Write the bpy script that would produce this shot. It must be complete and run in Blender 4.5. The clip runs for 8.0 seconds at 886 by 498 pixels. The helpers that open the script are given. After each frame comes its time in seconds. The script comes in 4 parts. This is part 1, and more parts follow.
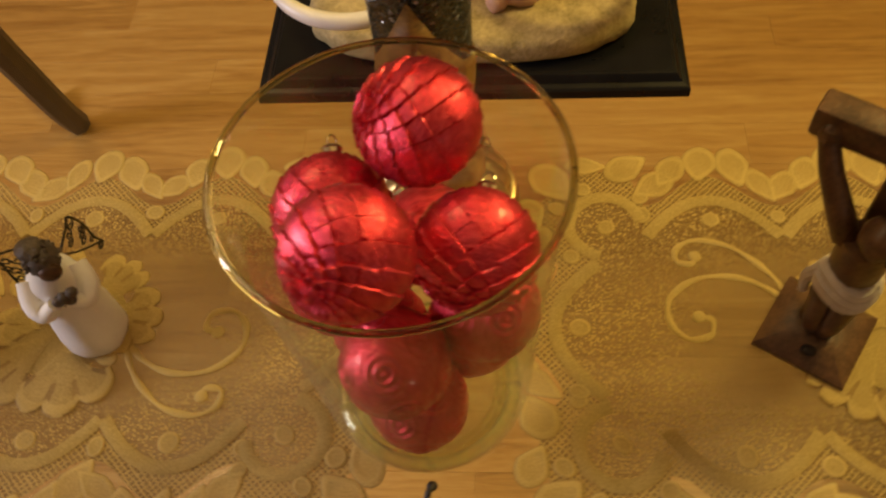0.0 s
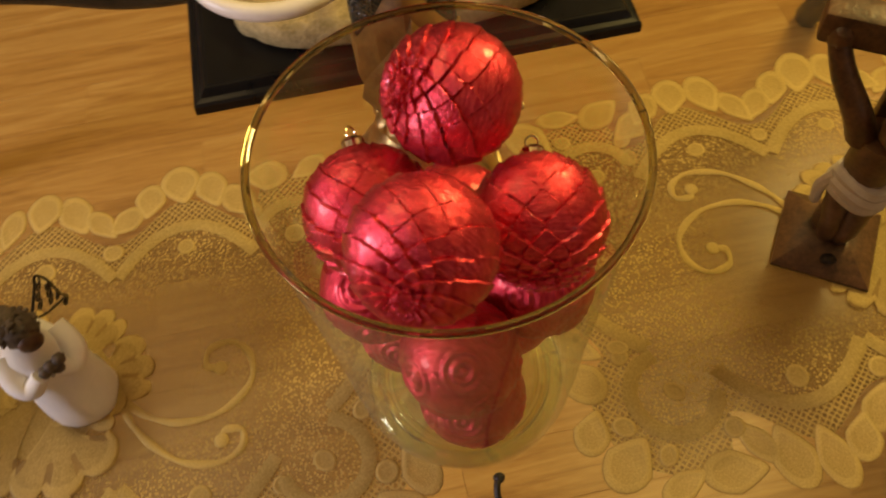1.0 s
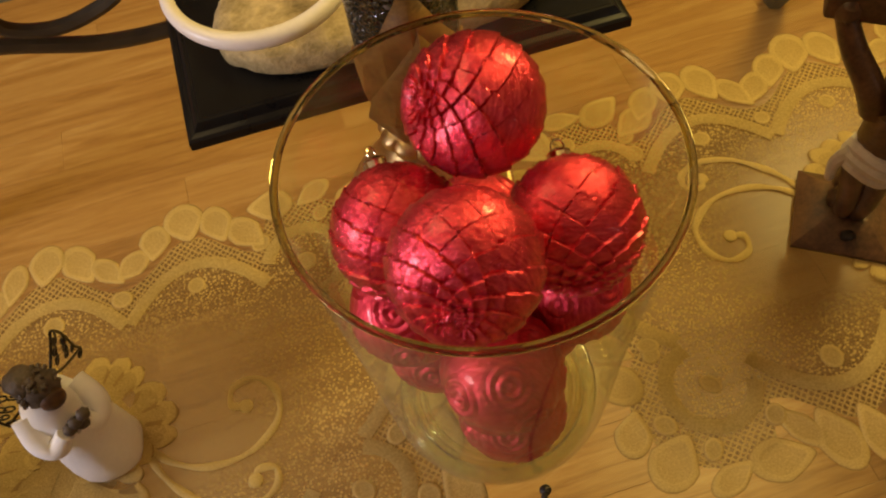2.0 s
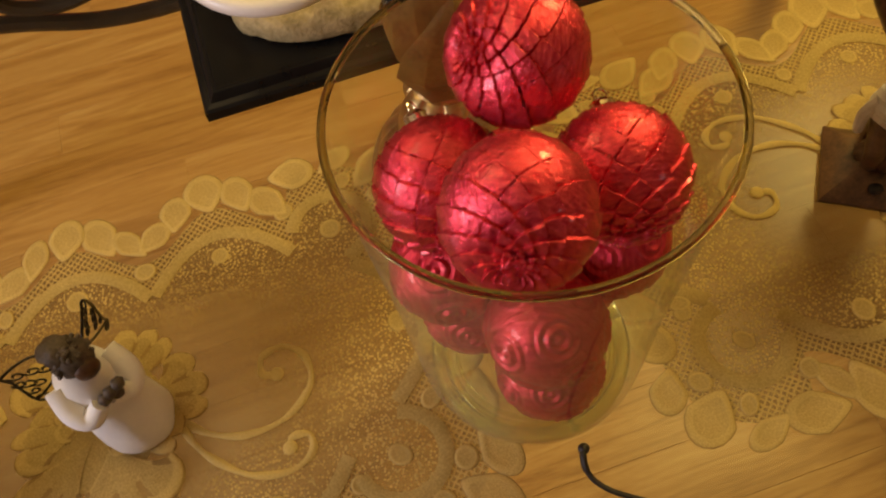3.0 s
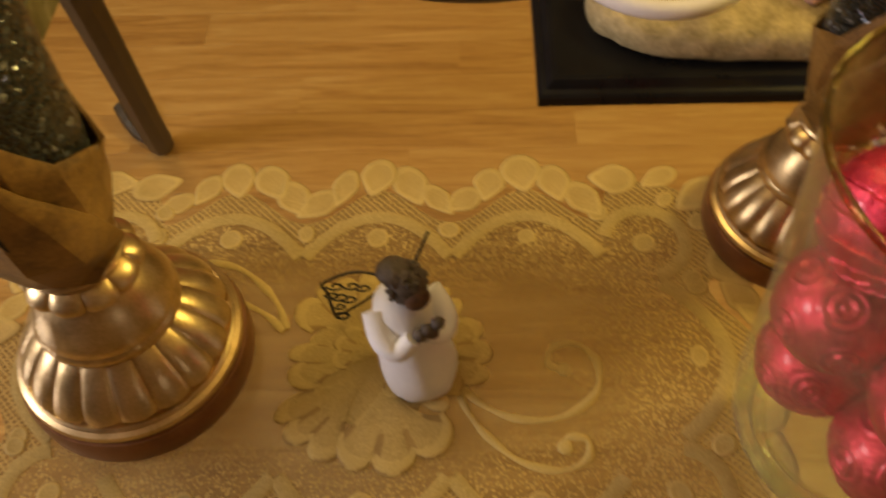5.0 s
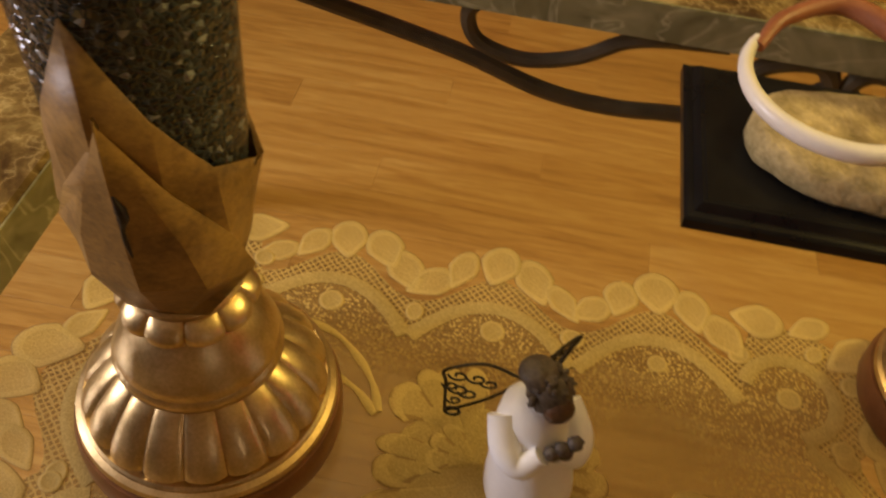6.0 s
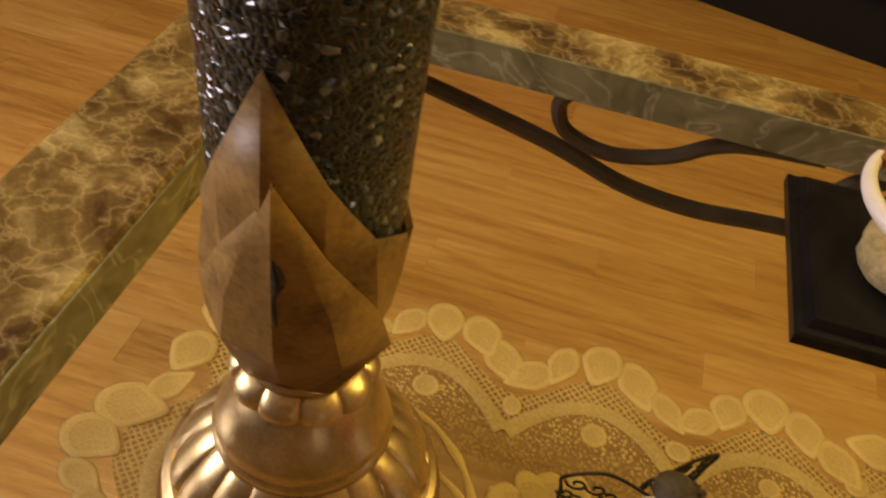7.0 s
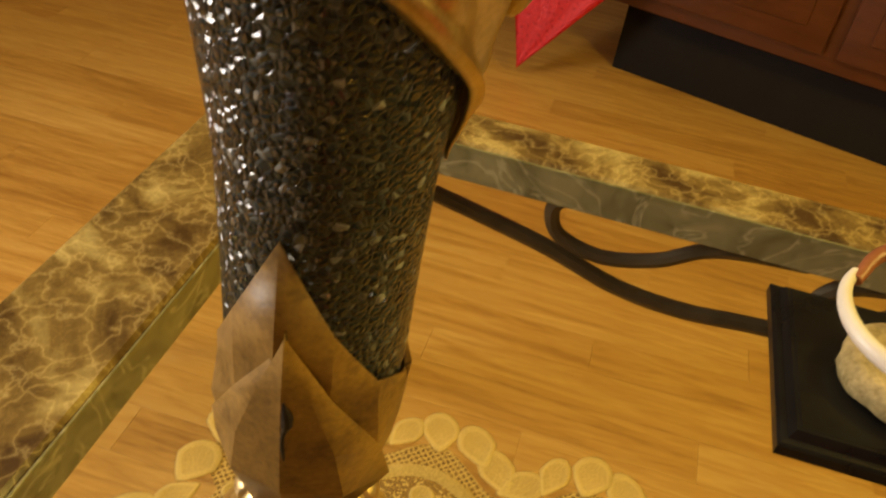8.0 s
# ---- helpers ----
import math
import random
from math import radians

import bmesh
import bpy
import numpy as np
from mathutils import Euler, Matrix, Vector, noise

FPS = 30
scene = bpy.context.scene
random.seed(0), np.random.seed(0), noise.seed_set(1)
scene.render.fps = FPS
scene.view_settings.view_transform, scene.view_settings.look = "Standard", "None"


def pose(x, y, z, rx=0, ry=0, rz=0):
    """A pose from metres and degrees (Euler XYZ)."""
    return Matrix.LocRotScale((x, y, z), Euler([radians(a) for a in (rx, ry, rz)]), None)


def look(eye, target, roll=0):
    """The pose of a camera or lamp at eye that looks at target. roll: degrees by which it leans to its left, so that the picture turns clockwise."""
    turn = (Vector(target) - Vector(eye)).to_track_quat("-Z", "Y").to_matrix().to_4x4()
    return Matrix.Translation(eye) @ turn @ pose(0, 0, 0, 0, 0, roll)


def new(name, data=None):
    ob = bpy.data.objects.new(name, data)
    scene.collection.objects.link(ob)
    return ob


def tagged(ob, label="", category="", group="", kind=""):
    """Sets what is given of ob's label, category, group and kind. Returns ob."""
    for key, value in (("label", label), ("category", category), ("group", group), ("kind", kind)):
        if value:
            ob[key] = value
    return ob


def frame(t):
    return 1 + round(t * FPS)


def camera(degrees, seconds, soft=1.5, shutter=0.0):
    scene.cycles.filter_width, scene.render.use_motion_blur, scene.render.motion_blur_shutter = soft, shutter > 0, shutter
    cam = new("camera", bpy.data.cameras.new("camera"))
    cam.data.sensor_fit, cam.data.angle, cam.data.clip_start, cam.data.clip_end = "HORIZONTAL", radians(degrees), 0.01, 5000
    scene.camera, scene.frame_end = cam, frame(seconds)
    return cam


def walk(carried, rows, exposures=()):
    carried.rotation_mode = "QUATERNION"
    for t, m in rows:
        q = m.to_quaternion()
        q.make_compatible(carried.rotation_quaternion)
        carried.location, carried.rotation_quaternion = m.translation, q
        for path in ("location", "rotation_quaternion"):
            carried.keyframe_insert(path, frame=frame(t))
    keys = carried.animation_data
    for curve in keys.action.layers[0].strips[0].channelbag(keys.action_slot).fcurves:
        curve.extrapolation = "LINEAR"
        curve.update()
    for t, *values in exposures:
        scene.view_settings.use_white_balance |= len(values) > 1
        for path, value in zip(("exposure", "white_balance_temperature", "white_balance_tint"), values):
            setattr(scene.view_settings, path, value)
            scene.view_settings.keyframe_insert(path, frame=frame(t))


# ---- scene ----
from mathutils import geometry

cam = camera(54.1, 8.0, soft=2.1, shutter=0.5)
PATH = [
    (0, (0.0743, 0.1149, 0.624), (-0.0821, 1.2024, -1.047), -7.0),
    (0.5, (0.0074, 0.1221, 0.607), (-0.0569, 1.1896, -1.083), -8.8),
    (1, (-0.0217, 0.1447, 0.597), (0.0891, 1.1732, -1.114), -6.1),
    (1.2, (-0.0485, 0.1524, 0.598), (0.1579, 1.1672, -1.113), -3.6),
    (2.3, (-0.0481, 0.1594, 0.588), (0.1146, 1.2026, -1.111), -10.9),
    (2.5, (-0.0571, 0.1596, 0.6), (0.1202, 1.1729, -1.115), -11.3),
    (3, (-0.079, 0.1577, 0.58), (0.0951, 1.1617, -1.141), -9.8),
    (3.5, (-0.0839, 0.1553, 0.573), (0.0989, 1.1641, -1.144), -7.8),
    (4, (-0.123, 0.1549, 0.554), (0.0398, 1.1739, -1.159), -5.4),
    (4.5, (-0.1909, 0.1509, 0.53), (-0.0872, 1.2381, -1.145), -1.5),
    (5, (-0.2289, 0.1607, 0.546), (-0.2991, 1.3079, -1.091), -3.5),
    (5.2, (-0.2466, 0.1681, 0.533), (-0.3503, 1.3536, -1.075), -2.3),
    (6.3, (-0.3287, 0.1891, 0.475), (-0.4759, 1.5725, -0.961), 9.1),
    (6.5, (-0.3419, 0.1899, 0.471), (-0.5115, 1.6015, -0.936), 9.9),
    (7, (-0.3663, 0.1938, 0.461), (-0.5918, 1.6467, -0.896), 9.8),
    (7.5, (-0.3811, 0.1915, 0.479), (-0.6469, 1.6921, -0.816), 9.8),
    (8, (-0.3697, 0.1865, 0.503), (-0.6356, 1.7462, -0.72), 9.7),
]
walk(cam, [(t, look(eye, target, roll)) for t, eye, target, roll in PATH], [(0, -0.2, 6500, 13), (4.0, -0.26, 6500, 13), (5.2, -0.28, 6500, 10), (6.5, -0.24, 6600, 11), (7.5, -0.12, 6900, 6), (8.0, 0.14, 7700, -2)])

# ---- light ----
world = bpy.data.worlds.new("room_air")
scene.world = world
world.use_nodes = True
world.node_tree.nodes["Background"].inputs[0].default_value = (1.0, 0.72, 0.42, 1)
world.node_tree.nodes["Background"].inputs[1].default_value = 0.007


def lamp(name, place, watts, colour, radius):
    data = bpy.data.lights.new(name, "POINT")
    data.energy, data.color, data.shadow_soft_size = watts, colour, radius
    ob = new(name, data)
    ob.location = place
    return ob


lamp("warm_lamp", (0.98, 1.04, 1.10), 62, (1.0, 0.75, 0.22), 0.17)


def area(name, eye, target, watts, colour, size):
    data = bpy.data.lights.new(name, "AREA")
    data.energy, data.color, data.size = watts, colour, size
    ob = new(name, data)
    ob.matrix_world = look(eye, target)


# Pale light from the left, source unseen; a soft square stands in for it.
area("pale_side_light", (-2.4, 0.15, 0.74), (0, 0.7, 0.0), 40, (0.96, 0.88, 0.95), 0.65)
lamp("front_lamp", (1.3, -1.5, 0.75), 3.6, (1.0, 0.86, 0.76), 0.06)
# Added soft fill from above for general brightness; no fixture is known here.
area("overhead_fill", (-0.9, 1.15, 1.70), (-0.9, 1.4, -0.5), 13, (1.0, 0.72, 0.31), 0.8)


# ---- materials ----
def nodes_of(name):
    m = bpy.data.materials.new(name)
    m.use_nodes = True
    return m, m.node_tree.nodes, m.node_tree.links, m.node_tree.nodes["Principled BSDF"]


def ramp(n, stops):
    r = n.new("ShaderNodeValToRGB")
    el = r.color_ramp.elements
    while len(el) < len(stops):
        el.new(0.5)
    for e, (p, c) in zip(el, stops):
        e.position, e.color = p, (*c, 1)
    return r


def coords(n, l, scale=(1, 1, 1), kind="Object"):
    tc, mp = n.new("ShaderNodeTexCoord"), n.new("ShaderNodeMapping")
    mp.inputs["Scale"].default_value = scale
    l.new(tc.outputs[kind], mp.inputs[0])
    return mp.outputs[0]


def noise_tex(n, l, vec, scale, detail=4, rough=0.55, dist=0.0):
    t = n.new("ShaderNodeTexNoise")
    t.inputs["Scale"].default_value, t.inputs["Detail"].default_value = scale, detail
    t.inputs["Roughness"].default_value, t.inputs["Distortion"].default_value = rough, dist
    l.new(vec, t.inputs["Vector"])
    return t.outputs["Fac"]


def math_node(n, l, op, a, b=0.0, c=None):
    m = n.new("ShaderNodeMath")
    m.operation = op
    for i, v in enumerate((a, b) if c is None else (a, b, c)):
        if isinstance(v, (int, float)):
            m.inputs[i].default_value = v
        else:
            l.new(v, m.inputs[i])
    return m.outputs[0]


def add_bump(n, l, bsdf, height, strength, distance):
    b = n.new("ShaderNodeBump")
    b.inputs["Strength"].default_value, b.inputs["Distance"].default_value = strength, distance
    l.new(height, b.inputs["Height"])
    l.new(b.outputs[0], bsdf.inputs["Normal"])


def simple(name, dark, light, rough=0.5, metal=0.0, scale=30, bump=0.2, dist=0.001, fine=400, stretch=(1, 1, 1)):
    """A material mottled at two scales, with fine relief."""
    m, n, l, b = nodes_of(name)
    v = coords(n, l, stretch)
    big, small = noise_tex(n, l, v, scale, 5), noise_tex(n, l, v, fine, 3)
    mix = math_node(n, l, "MULTIPLY_ADD", small, 0.35, math_node(n, l, "MULTIPLY", big, 0.65))
    r = ramp(n, [(0.3, dark), (0.7, light)])
    l.new(mix, r.inputs[0])
    l.new(r.outputs[0], b.inputs["Base Color"])
    b.inputs["Metallic"].default_value = metal
    l.new(math_node(n, l, "MULTIPLY_ADD", big, 0.25, rough - 0.12), b.inputs["Roughness"])
    add_bump(n, l, b, mix, bump, dist)
    return m


def lace_material(name, kind):
    m, n, l, b = nodes_of(name)
    v = coords(n, l)
    sep = n.new("ShaderNodeSeparateXYZ")
    l.new(v, sep.inputs[0])
    x, y = sep.outputs[0], sep.outputs[1]
    grain = noise_tex(n, l, v, 900, 2)
    big = noise_tex(n, l, v, 14, 3)
    tone = math_node(n, l, "MULTIPLY_ADD", grain, 0.4, math_node(n, l, "MULTIPLY", big, 0.6))
    pale = ramp(n, [(0.3, (0.40, 0.288, 0.090)), (0.75, (0.66, 0.50, 0.19))])
    deep = ramp(n, [(0.3, (0.120, 0.072, 0.018)), (0.75, (0.235, 0.150, 0.041))])
    l.new(tone, pale.inputs[0])
    l.new(tone, deep.inputs[0])
    blend = n.new("ShaderNodeMix")
    blend.data_type = "RGBA"
    l.new(deep.outputs[0], blend.inputs[6])
    l.new(pale.outputs[0], blend.inputs[7])
    l.new(blend.outputs[2], b.inputs["Base Color"])
    b.inputs["Roughness"].default_value = 0.75
    b.inputs["Specular IOR Level"].default_value = 0.15
    add_bump(n, l, b, grain, 0.35, 0.0006)
    clear, mix = n.new("ShaderNodeBsdfTransparent"), n.new("ShaderNodeMixShader")
    if kind == "solid":
        thread = math_node(n, l, "MULTIPLY_ADD", grain, 0.5, 0.75)
        fac = math_node(n, l, "MULTIPLY_ADD", grain, 0.2, 0.78)
    elif kind == "heart":
        thread = math_node(n, l, "MULTIPLY_ADD", grain, 0.6, 0.56)
        fac = math_node(n, l, "MULTIPLY_ADD", grain, 0.3, 0.66)
    elif kind == "lattice":
        k = 1 / 0.0056
        wob = math_node(n, l, "MULTIPLY_ADD", noise_tex(n, l, v, 160, 2), 0.005, y)
        ua = math_node(n, l, "FRACT", math_node(n, l, "MULTIPLY", math_node(n, l, "ADD", x, wob), k))
        ub = math_node(n, l, "FRACT", math_node(n, l, "MULTIPLY", math_node(n, l, "SUBTRACT", x, wob), k))
        thread = math_node(n, l, "MAXIMUM", math_node(n, l, "LESS_THAN", ua, 0.34), math_node(n, l, "LESS_THAN", ub, 0.34))
        fac = math_node(n, l, "MULTIPLY_ADD", thread, 0.20, 0.60)
        thread = math_node(n, l, "MULTIPLY_ADD", thread, 0.80, 0.0)
    else:
        weave = math_node(n, l, "SINE", math_node(n, l, "MULTIPLY", x, 2800))
        ry = math_node(n, l, "MULTIPLY", math_node(n, l, "ABSOLUTE", y), 1 / 0.105)
        rx = math_node(n, l, "MULTIPLY", math_node(n, l, "ABSOLUTE", x), 1 / 0.225)
        away = math_node(n, l, "POWER", math_node(n, l, "ADD", math_node(n, l, "POWER", ry, 4.0), math_node(n, l, "POWER", rx, 4.0)), 0.25)
        dens = n.new("ShaderNodeMapRange")
        dens.inputs[1].default_value, dens.inputs[2].default_value = 0.45, 0.98
        l.new(math_node(n, l, "MULTIPLY_ADD", big, 0.35, math_node(n, l, "SUBTRACT", away, 0.17)), dens.inputs[0])
        cell = n.new("ShaderNodeTexVoronoi")
        cell.inputs["Scale"].default_value = 400
        l.new(v, cell.inputs["Vector"])
        dots = math_node(n, l, "LESS_THAN", math_node(n, l, "ADD", cell.outputs["Distance"], math_node(n, l, "MULTIPLY", noise_tex(n, l, v, 150, 4), 0.6)), 0.68)
        thread = math_node(n, l, "MULTIPLY_ADD", math_node(n, l, "MULTIPLY", dots, dens.outputs[0]), 0.8, math_node(n, l, "MULTIPLY_ADD", weave, 0.08, 0.12))
        fac = math_node(n, l, "MULTIPLY_ADD", thread, 0.40, 0.50)
    l.new(thread, blend.inputs[0])
    l.new(fac, mix.inputs[0])
    l.new(clear.outputs[0], mix.inputs[1])
    l.new(b.outputs[0], mix.inputs[2])
    l.new(mix.outputs[0], n["Material Output"].inputs["Surface"])
    return m


def thin_glass(name, tint, rough, haze=0.0):
    m, n, l, b = nodes_of(name)
    clear, gloss, mix, fr = (n.new(k) for k in ("ShaderNodeBsdfTransparent", "ShaderNodeBsdfGlossy", "ShaderNodeMixShader", "ShaderNodeLayerWeight"))
    clear.inputs[0].default_value = (*tint, 1)
    gloss.inputs["Roughness"].default_value = rough
    l.new(math_node(n, l, "MULTIPLY_ADD", math_node(n, l, "POWER", fr.outputs["Facing"], 4.5), 0.62, 0.034), mix.inputs[0])
    l.new(clear.outputs[0], mix.inputs[1])
    l.new(gloss.outputs[0], mix.inputs[2])
    # A pale, uneven diffuse haze is mixed over the glass.
    film, veil = n.new("ShaderNodeBsdfDiffuse"), n.new("ShaderNodeMixShader")
    film.inputs[0].default_value = (0.8, 0.70, 0.44, 1)
    l.new(math_node(n, l, "MULTIPLY", noise_tex(n, l, coords(n, l), 30, 5), 2 * haze), veil.inputs[0])
    l.new(mix.outputs[0], veil.inputs[1])
    l.new(film.outputs[0], veil.inputs[2])
    l.new(veil.outputs[0], n["Material Output"].inputs["Surface"])
    return m


def solid_glass(name, tint):
    m, n, l, b = nodes_of(name)
    b.inputs["Base Color"].default_value = (*tint, 1)
    b.inputs["Roughness"].default_value = 0.01
    b.inputs["IOR"].default_value = 1.48
    b.inputs["Transmission Weight"].default_value = 1.0
    return m


def wood_floor_material():
    m, n, l, b = nodes_of("oak_floor")
    info = n.new("ShaderNodeObjectInfo")
    tc, add, mp = n.new("ShaderNodeTexCoord"), n.new("ShaderNodeVectorMath"), n.new("ShaderNodeMapping")
    comb = n.new("ShaderNodeCombineXYZ")
    shift = math_node(n, l, "MULTIPLY", info.outputs["Random"], 37.0)
    l.new(shift, comb.inputs[0])
    l.new(shift, comb.inputs[1])
    l.new(tc.outputs["Object"], add.inputs[0])
    l.new(comb.outputs[0], add.inputs[1])
    mp.inputs["Scale"].default_value = (1.2, 14, 1)
    l.new(add.outputs[0], mp.inputs[0])
    v = mp.outputs[0]
    grain = noise_tex(n, l, v, 3.0, 6, 0.6, 1.2)
    fine = noise_tex(n, l, v, 26, 4, 0.6)
    mix = math_node(n, l, "MULTIPLY_ADD", fine, 0.3, math_node(n, l, "MULTIPLY", grain, 0.7))
    tone = math_node(n, l, "MULTIPLY_ADD", info.outputs["Random"], 0.16, math_node(n, l, "SUBTRACT", mix, 0.08))
    r = ramp(n, [(0.28, (0.31, 0.140, 0.029)), (0.5, (0.52, 0.280, 0.068)), (0.72, (0.66, 0.405, 0.125))])
    l.new(tone, r.inputs[0])
    l.new(r.outputs[0], b.inputs["Base Color"])
    b.inputs["Roughness"].default_value = 0.38
    add_bump(n, l, b, mix, 0.12, 0.001)
    return m


def marble_material():
    m, n, l, b = nodes_of("brown_marble")
    v = coords(n, l)
    warp = n.new("ShaderNodeTexNoise")
    warp.inputs["Scale"].default_value, warp.inputs["Detail"].default_value = 21, 6
    l.new(v, warp.inputs["Vector"])
    va = n.new("ShaderNodeVectorMath")
    va.operation = "MULTIPLY_ADD"
    va.inputs[1].default_value = (0.11, 0.11, 0.11)
    l.new(warp.outputs["Color"], va.inputs[0])
    l.new(v, va.inputs[2])
    edges = []
    for s in (27, 60):
        vo = n.new("ShaderNodeTexVoronoi")
        vo.feature = "DISTANCE_TO_EDGE"
        vo.inputs["Scale"].default_value = s
        l.new(va.outputs[0], vo.inputs["Vector"])
        edges.append(vo.outputs["Distance"])
    cloud = noise_tex(n, l, v, 11, 5, 0.6, 0.6)
    edge = math_node(n, l, "MINIMUM", edges[0], math_node(n, l, "ADD", edges[1], math_node(n, l, "MULTIPLY_ADD", cloud, -0.35, 0.24)))
    vein = ramp(n, [(0.0, (0.58, 0.45, 0.21)), (0.035, (0.27, 0.18, 0.07)), (0.15, (0.085, 0.046, 0.016))])
    l.new(edge, vein.inputs[0])
    base = ramp(n, [(0.36, (0.05, 0.028, 0.012)), (0.5, (0.22, 0.15, 0.05)), (0.62, (0.50, 0.40, 0.17))])
    l.new(cloud, base.inputs[0])
    mx = n.new("ShaderNodeMix")
    mx.data_type = "RGBA"
    mx.inputs[0].default_value = 0.64
    l.new(vein.outputs[0], mx.inputs[6])
    l.new(base.outputs[0], mx.inputs[7])
    l.new(mx.outputs[2], b.inputs["Base Color"])
    b.inputs["Roughness"].default_value = 0.16
    return m


def bauble_material(name, dark, light, rough):
    m, n, l, b = nodes_of(name)
    v = coords(n, l)
    crink, streak = noise_tex(n, l, v, 520, 4, 0.65), noise_tex(n, l, coords(n, l, (1, 1, 5)), 140, 3)
    r = ramp(n, [(0.3, dark), (0.7, light)])
    l.new(streak, r.inputs[0])
    l.new(r.outputs[0], b.inputs["Base Color"])
    b.inputs["Metallic"].default_value = 0.78
    b.inputs["Roughness"].default_value = rough
    b.inputs["Coat Weight"].default_value = 0.30
    b.inputs["Coat Roughness"].default_value = 0.10
    add_bump(n, l, b, math_node(n, l, "ADD", crink, streak), 0.75, 0.0008)
    return m


def mosaic_material():
    m, n, l, b = nodes_of("dark_crackle_mosaic")
    v = coords(n, l)
    vo, ve = n.new("ShaderNodeTexVoronoi"), n.new("ShaderNodeTexVoronoi")
    ve.feature = "DISTANCE_TO_EDGE"
    for t in (vo, ve):
        t.inputs["Scale"].default_value = 300
        l.new(v, t.inputs["Vector"])
    sep = n.new("ShaderNodeSeparateColor")
    l.new(vo.outputs["Color"], sep.inputs[0])
    r = ramp(n, [(0.0, (0.007, 0.011, 0.013)), (0.80, (0.022, 0.031, 0.035)), (0.95, (0.08, 0.095, 0.095)), (1.0, (0.34, 0.36, 0.35))])
    l.new(sep.outputs[0], r.inputs[0])
    seam = ramp(n, [(0.0, (0.055, 0.062, 0.054)), (0.10, (0.0, 0.0, 0.0))])
    l.new(ve.outputs["Distance"], seam.inputs[0])
    mx = n.new("ShaderNodeMix")
    mx.data_type, mx.blend_type = "RGBA", "ADD"
    mx.inputs[0].default_value = 0.7
    l.new(r.outputs[0], mx.inputs[6])
    l.new(seam.outputs[0], mx.inputs[7])
    l.new(mx.outputs[2], b.inputs["Base Color"])
    b.inputs["Roughness"].default_value = 0.12
    tilt = math_node(n, l, "ADD", math_node(n, l, "MULTIPLY", ve.outputs["Distance"], 2.0), sep.outputs[1])
    add_bump(n, l, b, tilt, 0.68, 0.0026)
    return m


def edge_marble_material():
    m, n, l, b = nodes_of("pale_edge_marble")
    v = coords(n, l)
    cloud = noise_tex(n, l, v, 16, 5, 0.6, 0.8)
    wave = noise_tex(n, l, v, 9, 5, 0.55, 1.6)
    vein = math_node(n, l, "ABSOLUTE", math_node(n, l, "SUBTRACT", wave, 0.5))
    base = ramp(n, [(0.3, (0.10, 0.095, 0.045)), (0.7, (0.32, 0.295, 0.165))])
    l.new(cloud, base.inputs[0])
    thin = ramp(n, [(0.0, (0.55, 0.52, 0.38)), (0.022, (0.0, 0.0, 0.0))])
    l.new(vein, thin.inputs[0])
    mx = n.new("ShaderNodeMix")
    mx.data_type, mx.blend_type = "RGBA", "ADD"
    mx.inputs[0].default_value = 0.28
    l.new(base.outputs[0], mx.inputs[6])
    l.new(thin.outputs[0], mx.inputs[7])
    l.new(mx.outputs[2], b.inputs["Base Color"])
    b.inputs["Roughness"].default_value = 0.2
    return m


